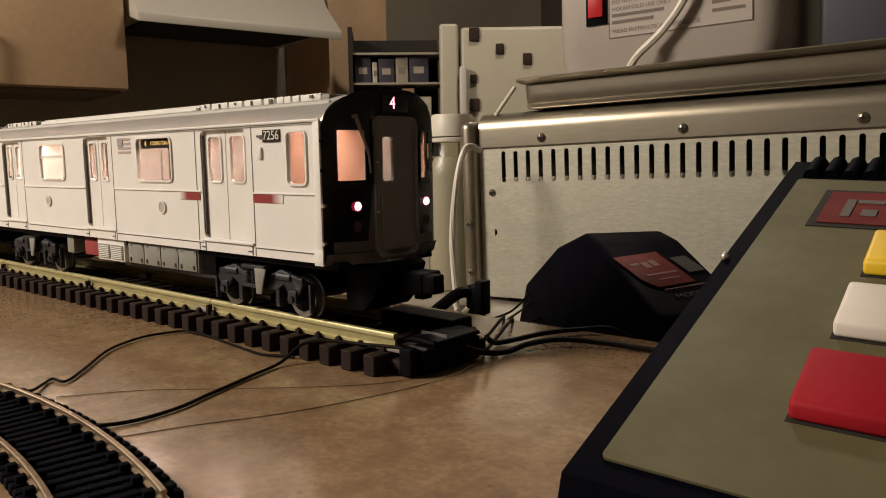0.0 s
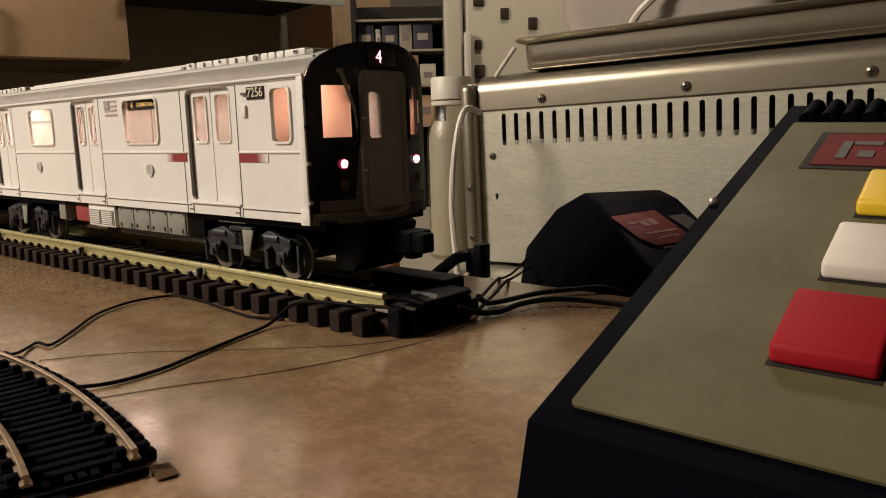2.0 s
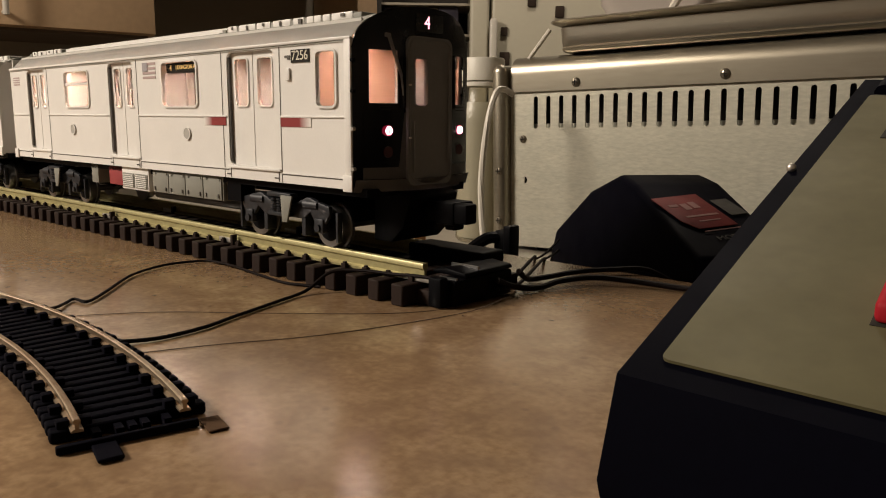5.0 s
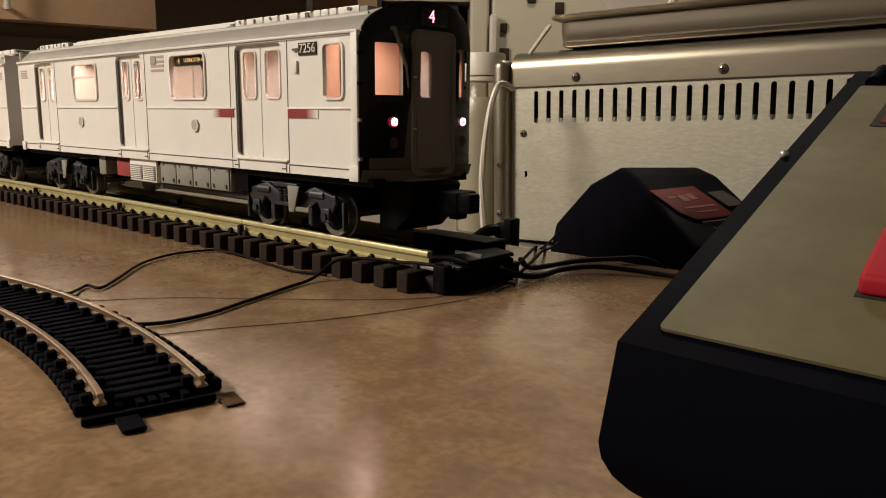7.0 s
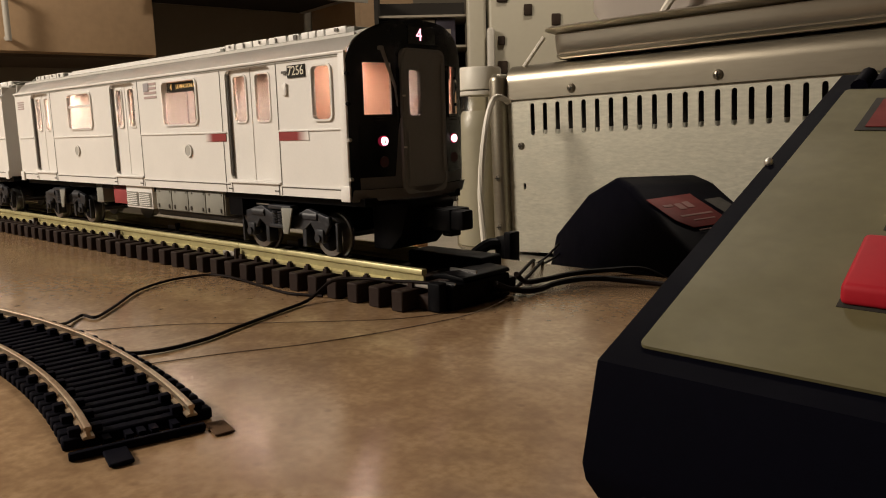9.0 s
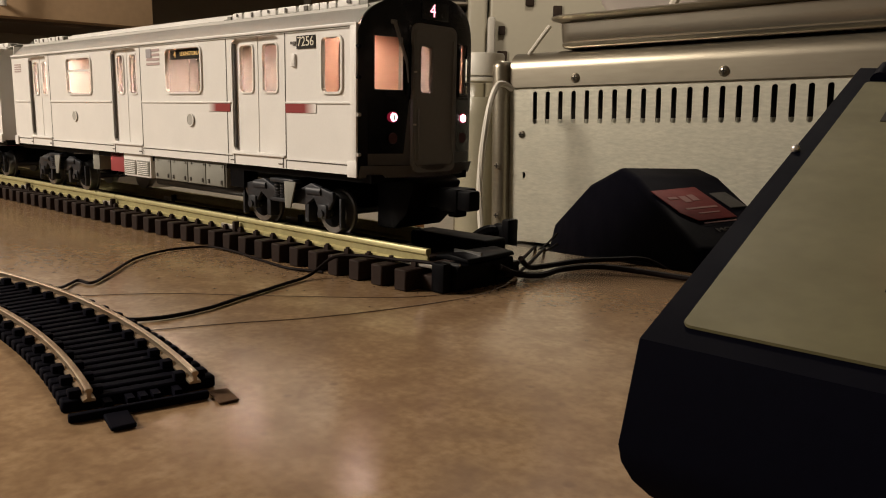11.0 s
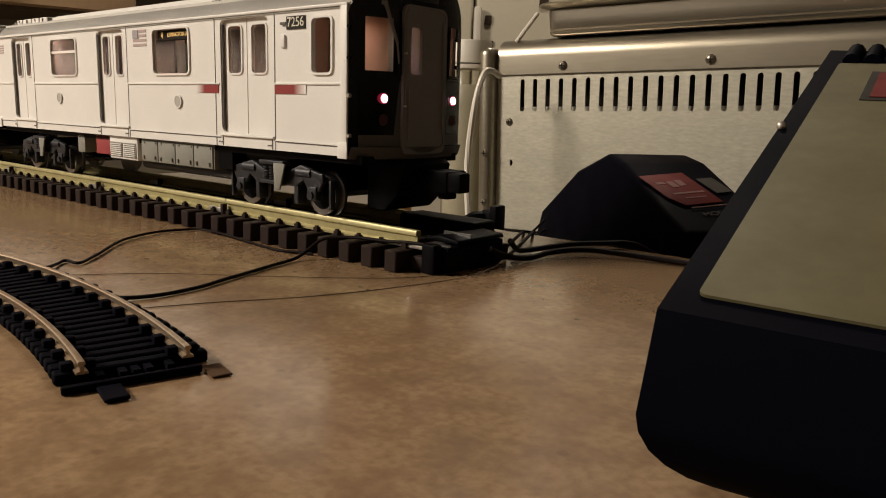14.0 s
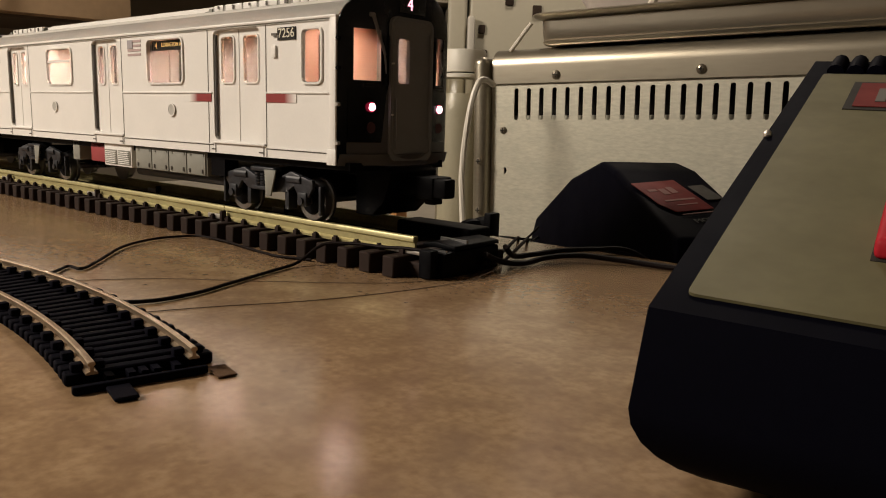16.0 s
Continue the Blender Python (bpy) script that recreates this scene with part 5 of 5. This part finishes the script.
cable("plug_cord", [(-0.1340, 0.2480, -0.0200), (-0.1420, 0.2380, -0.0200), (-0.1519, 0.2267, -0.0300), (-0.1640, 0.2150, -0.0420), (-0.1900, 0.2100, LOW + 0.0058)], 0.0052, "black", plug)
part("plug_stand", soften(boxes((-0.1380, -0.1250, 0.2440, 0.2550, LOW + 0.0005, -0.0346)), 0.002), "black", plug)
cable("white_cable", [(-0.1905, 0.3330, 0.1040), (-0.1898, 0.3190, 0.1080), (-0.1915, 0.3090, 0.1040), (-0.1945, 0.3009, 0.0755), (-0.1944, 0.2925, 0.0214), (-0.1885, 0.2894, -0.0300), (-0.1845, 0.2890, LOW + 0.0030), (-0.1950, 0.3200, LOW + 0.0030)], 0.0030, "cord", None, "white power cable hanging down beside the oven", "cable")

# storage jar beside the oven
JX, JY, JR = -0.2770, 0.3950, 0.0280
jar = thing("plastic_jar", "clear textured plastic jar with a white screw cap", "jar", (JX, JY, LOW))


def lathe(points, n=32):
    bm = bmesh.new()
    rings = [[bm.verts.new((JX + r * math.cos(2 * math.pi * k / n), JY + r * math.sin(2 * math.pi * k / n), z)) for k in range(n)] for r, z in points]
    for a, b in zip(rings, rings[1:]):
        for k in range(n):
            bm.faces.new((a[k], a[(k + 1) % n], b[(k + 1) % n], b[k]))
    bm.faces.new(rings[0][::-1])
    bm.faces.new(rings[-1])
    return bm


part("jar_wall", lathe([(0.026, LOW + 0.0005), (0.0290, LOW + 0.004), (0.0290, 0.078), (0.0265, 0.092), (0.0215, 0.101), (0.0205, 0.114)]), "clear", jar).visible_shadow = False
part("jar_filling", lathe([(0.025, LOW + 0.004), (0.027, LOW + 0.006), (0.027, 0.077), (0.0245, 0.090), (0.0200, 0.098)]), "contents", jar).visible_shadow = False
cap = part("screw_cap", lathe([(0.0225, 0.1205), (0.0232, 0.1212), (0.0232, 0.1425), (0.0218, 0.1448)], 48), "cap", jar)
part("cap_ring", lathe([(0.0225, 0.1145), (0.0234, 0.1150), (0.0234, 0.1186), (0.0225, 0.1192)], 48), "cap", jar)
jar2 = thing("orange_carton", "narrow orange and white carton standing behind the train", "carton", (-0.24, 0.262, LOW))
part("carton", boxes((-0.2520, -0.2440, 0.2550, 0.2700, LOW + 0.0005, 0.0250), bevel=0.0006), "orange", jar2)
part("carton_side", boxes((-0.2600, -0.2525, 0.2550, 0.2700, LOW + 0.0005, 0.0250), bevel=0.0006), "hood", jar2)

# baking tray on the oven
tray = thing("baking_tray", "aluminium baking tray lying on top of the oven", "tray", OM @ Vector((0.17, 0.1, 0.139)))
TX0, TX1, TY0, TY1, TZ = -0.0215, 0.365, 0.005, 0.245, 0.1443
TRAY = ((0.0085, TZ + 0.0002), (0.0040, TZ + 0.0008), (0.0014, TZ + 0.0026), (0.0004, TZ + 0.0046), (0.0022, TZ + 0.0056), (0.0010, TZ + 0.0072), (0.0, 0.1600), (-0.0006, 0.1678), (0.0006, 0.1690), (-0.0020, 0.1700), (-0.0092, 0.1726), (-0.0106, 0.1736), (-0.0098, 0.1748), (-0.0020, 0.1724), (0.0030, 0.1690), (0.0110, TZ + 0.0026))


def tray_loops(levels, caps):
    bm = bmesh.new()
    lv = [[bm.verts.new((x, y, z)) for x, y in rounded(TX0 + dx, TX1 - dx, TY0 + dx, TY1 - dx, max(0.006, 0.016 - dx), 5)] for dx, z in levels]
    for a, b in zip(lv, lv[1:]):
        for k in range(len(a)):
            bm.faces.new((a[k], a[(k + 1) % len(a)], b[(k + 1) % len(a)], b[k]))
    if caps:
        bm.faces.new(lv[0][::-1])
        bm.faces.new(lv[-1])
    return ov(bm)


part("pan", tray_loops(TRAY[:9] + TRAY[-2:], True), "alu", tray)
part("rim", tray_loops(TRAY[8:-1], False), "alu", tray, "flared tray rim")
cable("prop_rod", [(-0.2068, 0.3810, 0.1400), (-0.1990, 0.3893, 0.1560), (-0.1925, 0.3960, 0.1690)], 0.0022, "cord", None, "pale wire leaning on the tray rim", "wire")

# white appliance in the tray
app = thing("appliance", "white rounded kitchen appliance with a rating label", "appliance", OM @ Vector((0.12, 0.1, TZ)))
AX0, AX1, AY0, AY1 = 0.006, 0.225, 0.024, 0.215
bm = bmesh.new()
lv = []
for dx, z in ((0.010, TZ + 0.003), (0.004, TZ + 0.006), (0.0035, 0.1830), (0.0, 0.1900), (0.0, 0.340), (0.012, 0.360)):
    pts = rounded(AX0 + dx, AX1 - dx, AY0 + dx, AY1 - dx, 0.030, 7)
    lv.append([bm.verts.new((x, y, z)) for x, y in pts])
for a, b in zip(lv, lv[1:]):
    n = len(a)
    for k in range(n):
        bm.faces.new((a[k], a[(k + 1) % n], b[(k + 1) % n], b[k]))
bm.faces.new(lv[0][::-1])
bm.faces.new(lv[-1])
part("housing", ov(bm), "enamel", app)
sw = part("switch_frame", ov(boxes((0.0430, 0.0640, AY0 - 0.0020, AY0 - 0.0002, 0.2200, 0.2620), bevel=0.0006)), "black", app)
part("rocker", ov(boxes((0.0460, 0.0610, AY0 - 0.0045, AY0 - 0.0021, 0.2270, 0.2600), bevel=0.001)), "switch", sw, "red rocker switch")
rl = part("rating_label", ov(boxes((0.0660, 0.1960, AY0 - 0.0006, AY0 - 0.0002, 0.2060, 0.2900))), "enamel", app)
for x0, x1, z0, z1 in ((0.0660, 0.1960, 0.2060, 0.2066), (0.0660, 0.0666, 0.2067, 0.2900), (0.1954, 0.1960, 0.2067, 0.2900)):
    part("label_border", ov(boxes((x0, x1, AY0 - 0.0009, AY0 - 0.0007, z0, z1))), "print", rl)
for row, (txt, z) in enumerate((("WARNING:", 0.2452), ("DO NOT IMMERSE IN WATER", 0.2388), ("HOUSEHOLD USE ONLY", 0.2322), ("*READ INSTRUCTIONS BEFORE USE", 0.2118))):
    letters(txt, 0.0052, OM @ Matrix.Translation((0.0690, AY0 - 0.0008, z)) @ FACE_SIDE, "print", "label_text", rl, 0.00008, "LEFT")
for k, (w, z) in enumerate(((0.050, 0.2250), (0.040, 0.2188))):
    part("text_bar", ov(boxes((0.0690, 0.0690 + w, AY0 - 0.0009, AY0 - 0.0007, z, z + 0.0030))), "print", rl)
for k in range(5):
    part("text_bar", ov(boxes((0.162, 0.162 + (0.018, 0.014, 0.018, 0.016, 0.028)[k], AY0 - 0.0009, AY0 - 0.0007, 0.2460 - k * 0.0072, 0.2488 - k * 0.0072))), "print", rl)
cable("white_cable", [OM @ Vector((0.0900, 0.013, 0.1760)), OM @ Vector((0.0990, 0.012, 0.1870)), OM @ Vector((0.1200, 0.014, 0.2050)), OM @ Vector((0.1400, 0.014, 0.2300)), OM @ Vector((0.1480, 0.016, 0.2600)), OM @ Vector((0.1500, 0.016, 0.3300))], 0.0036, "cord", None, "white power cable hanging over the tray rim", "cable")
can = thing("storage_tin", "dark grey tin standing beside the white appliance", "tin", OM @ Vector((0.30, 0.1, TZ)))
part("tin_body", ov(soften(boxes((0.242, 0.350, 0.060, 0.200, TZ + 0.003, 0.352)), 0.006, 3)), "tin", can)
part("tin_lid", ov(soften(boxes((0.240, 0.352, 0.058, 0.202, 0.3525, 0.372)), 0.005, 3)), "tin", can)

# unseen ceiling mount, added above the ceiling lamp
fix = thing("unseen_lamp_mount", "ceiling light mount, added out of view", "ceiling light", (-1.35, -1.48, wz))
part("mount", rod(bmesh.new(), (-1.35, -1.48, 1.42), (-1.35, -1.48, 1.4995), 0.02), "hood", fix)


# ---- movement ----
def motions():
    home, far = Matrix.Translation(TRAIN_AT), second.matrix_basis.copy()
    run = [(0.0, 0.0), (15.45, 0.0), (15.6, -0.0004), (15.7, -0.0012), (15.8, -0.0026), (15.9, -0.0045), (16.0, -0.0066)]
    walk(train, [(t, Matrix.Translation((dx, 0, 0)) @ home) for t, dx in run])
    walk(second, [(t, Matrix.Translation((dx, 0, 0)) @ far) for t, dx in run])
    spot, swing = Vector((0.2066, -0.1478, 0)), Matrix.Rotation(radians(4.6), 4, "Z")
    after = Matrix.Translation((0.2117, -0.1466, 0)) @ swing @ Matrix.Translation(ctl.location - spot)
    before = Matrix.Translation(ctl.location)
    half = Matrix.Translation((0.2092, -0.1472, 0)) @ Matrix.Rotation(radians(2.3), 4, "Z") @ Matrix.Translation(ctl.location - spot)
    walk(ctl, [(0.0, before), (10.25, before), (11.25, half), (12.25, after), (16.0, after)])
    turns = [(0.0, 0), (12.3, 0), (12.5, 60), (12.8, 84), (13.1, 89), (13.5, 93), (14.0, 97), (14.5, 102), (14.65, 92), (14.8, 60), (14.95, 25), (15.1, 0), (16.0, 0)]
    for b in (lamps, lamps_second):
        at = b.location.copy()
        walk(b, [(t, pose(*at, a, 0, 0)) for t, a in turns])


motions()
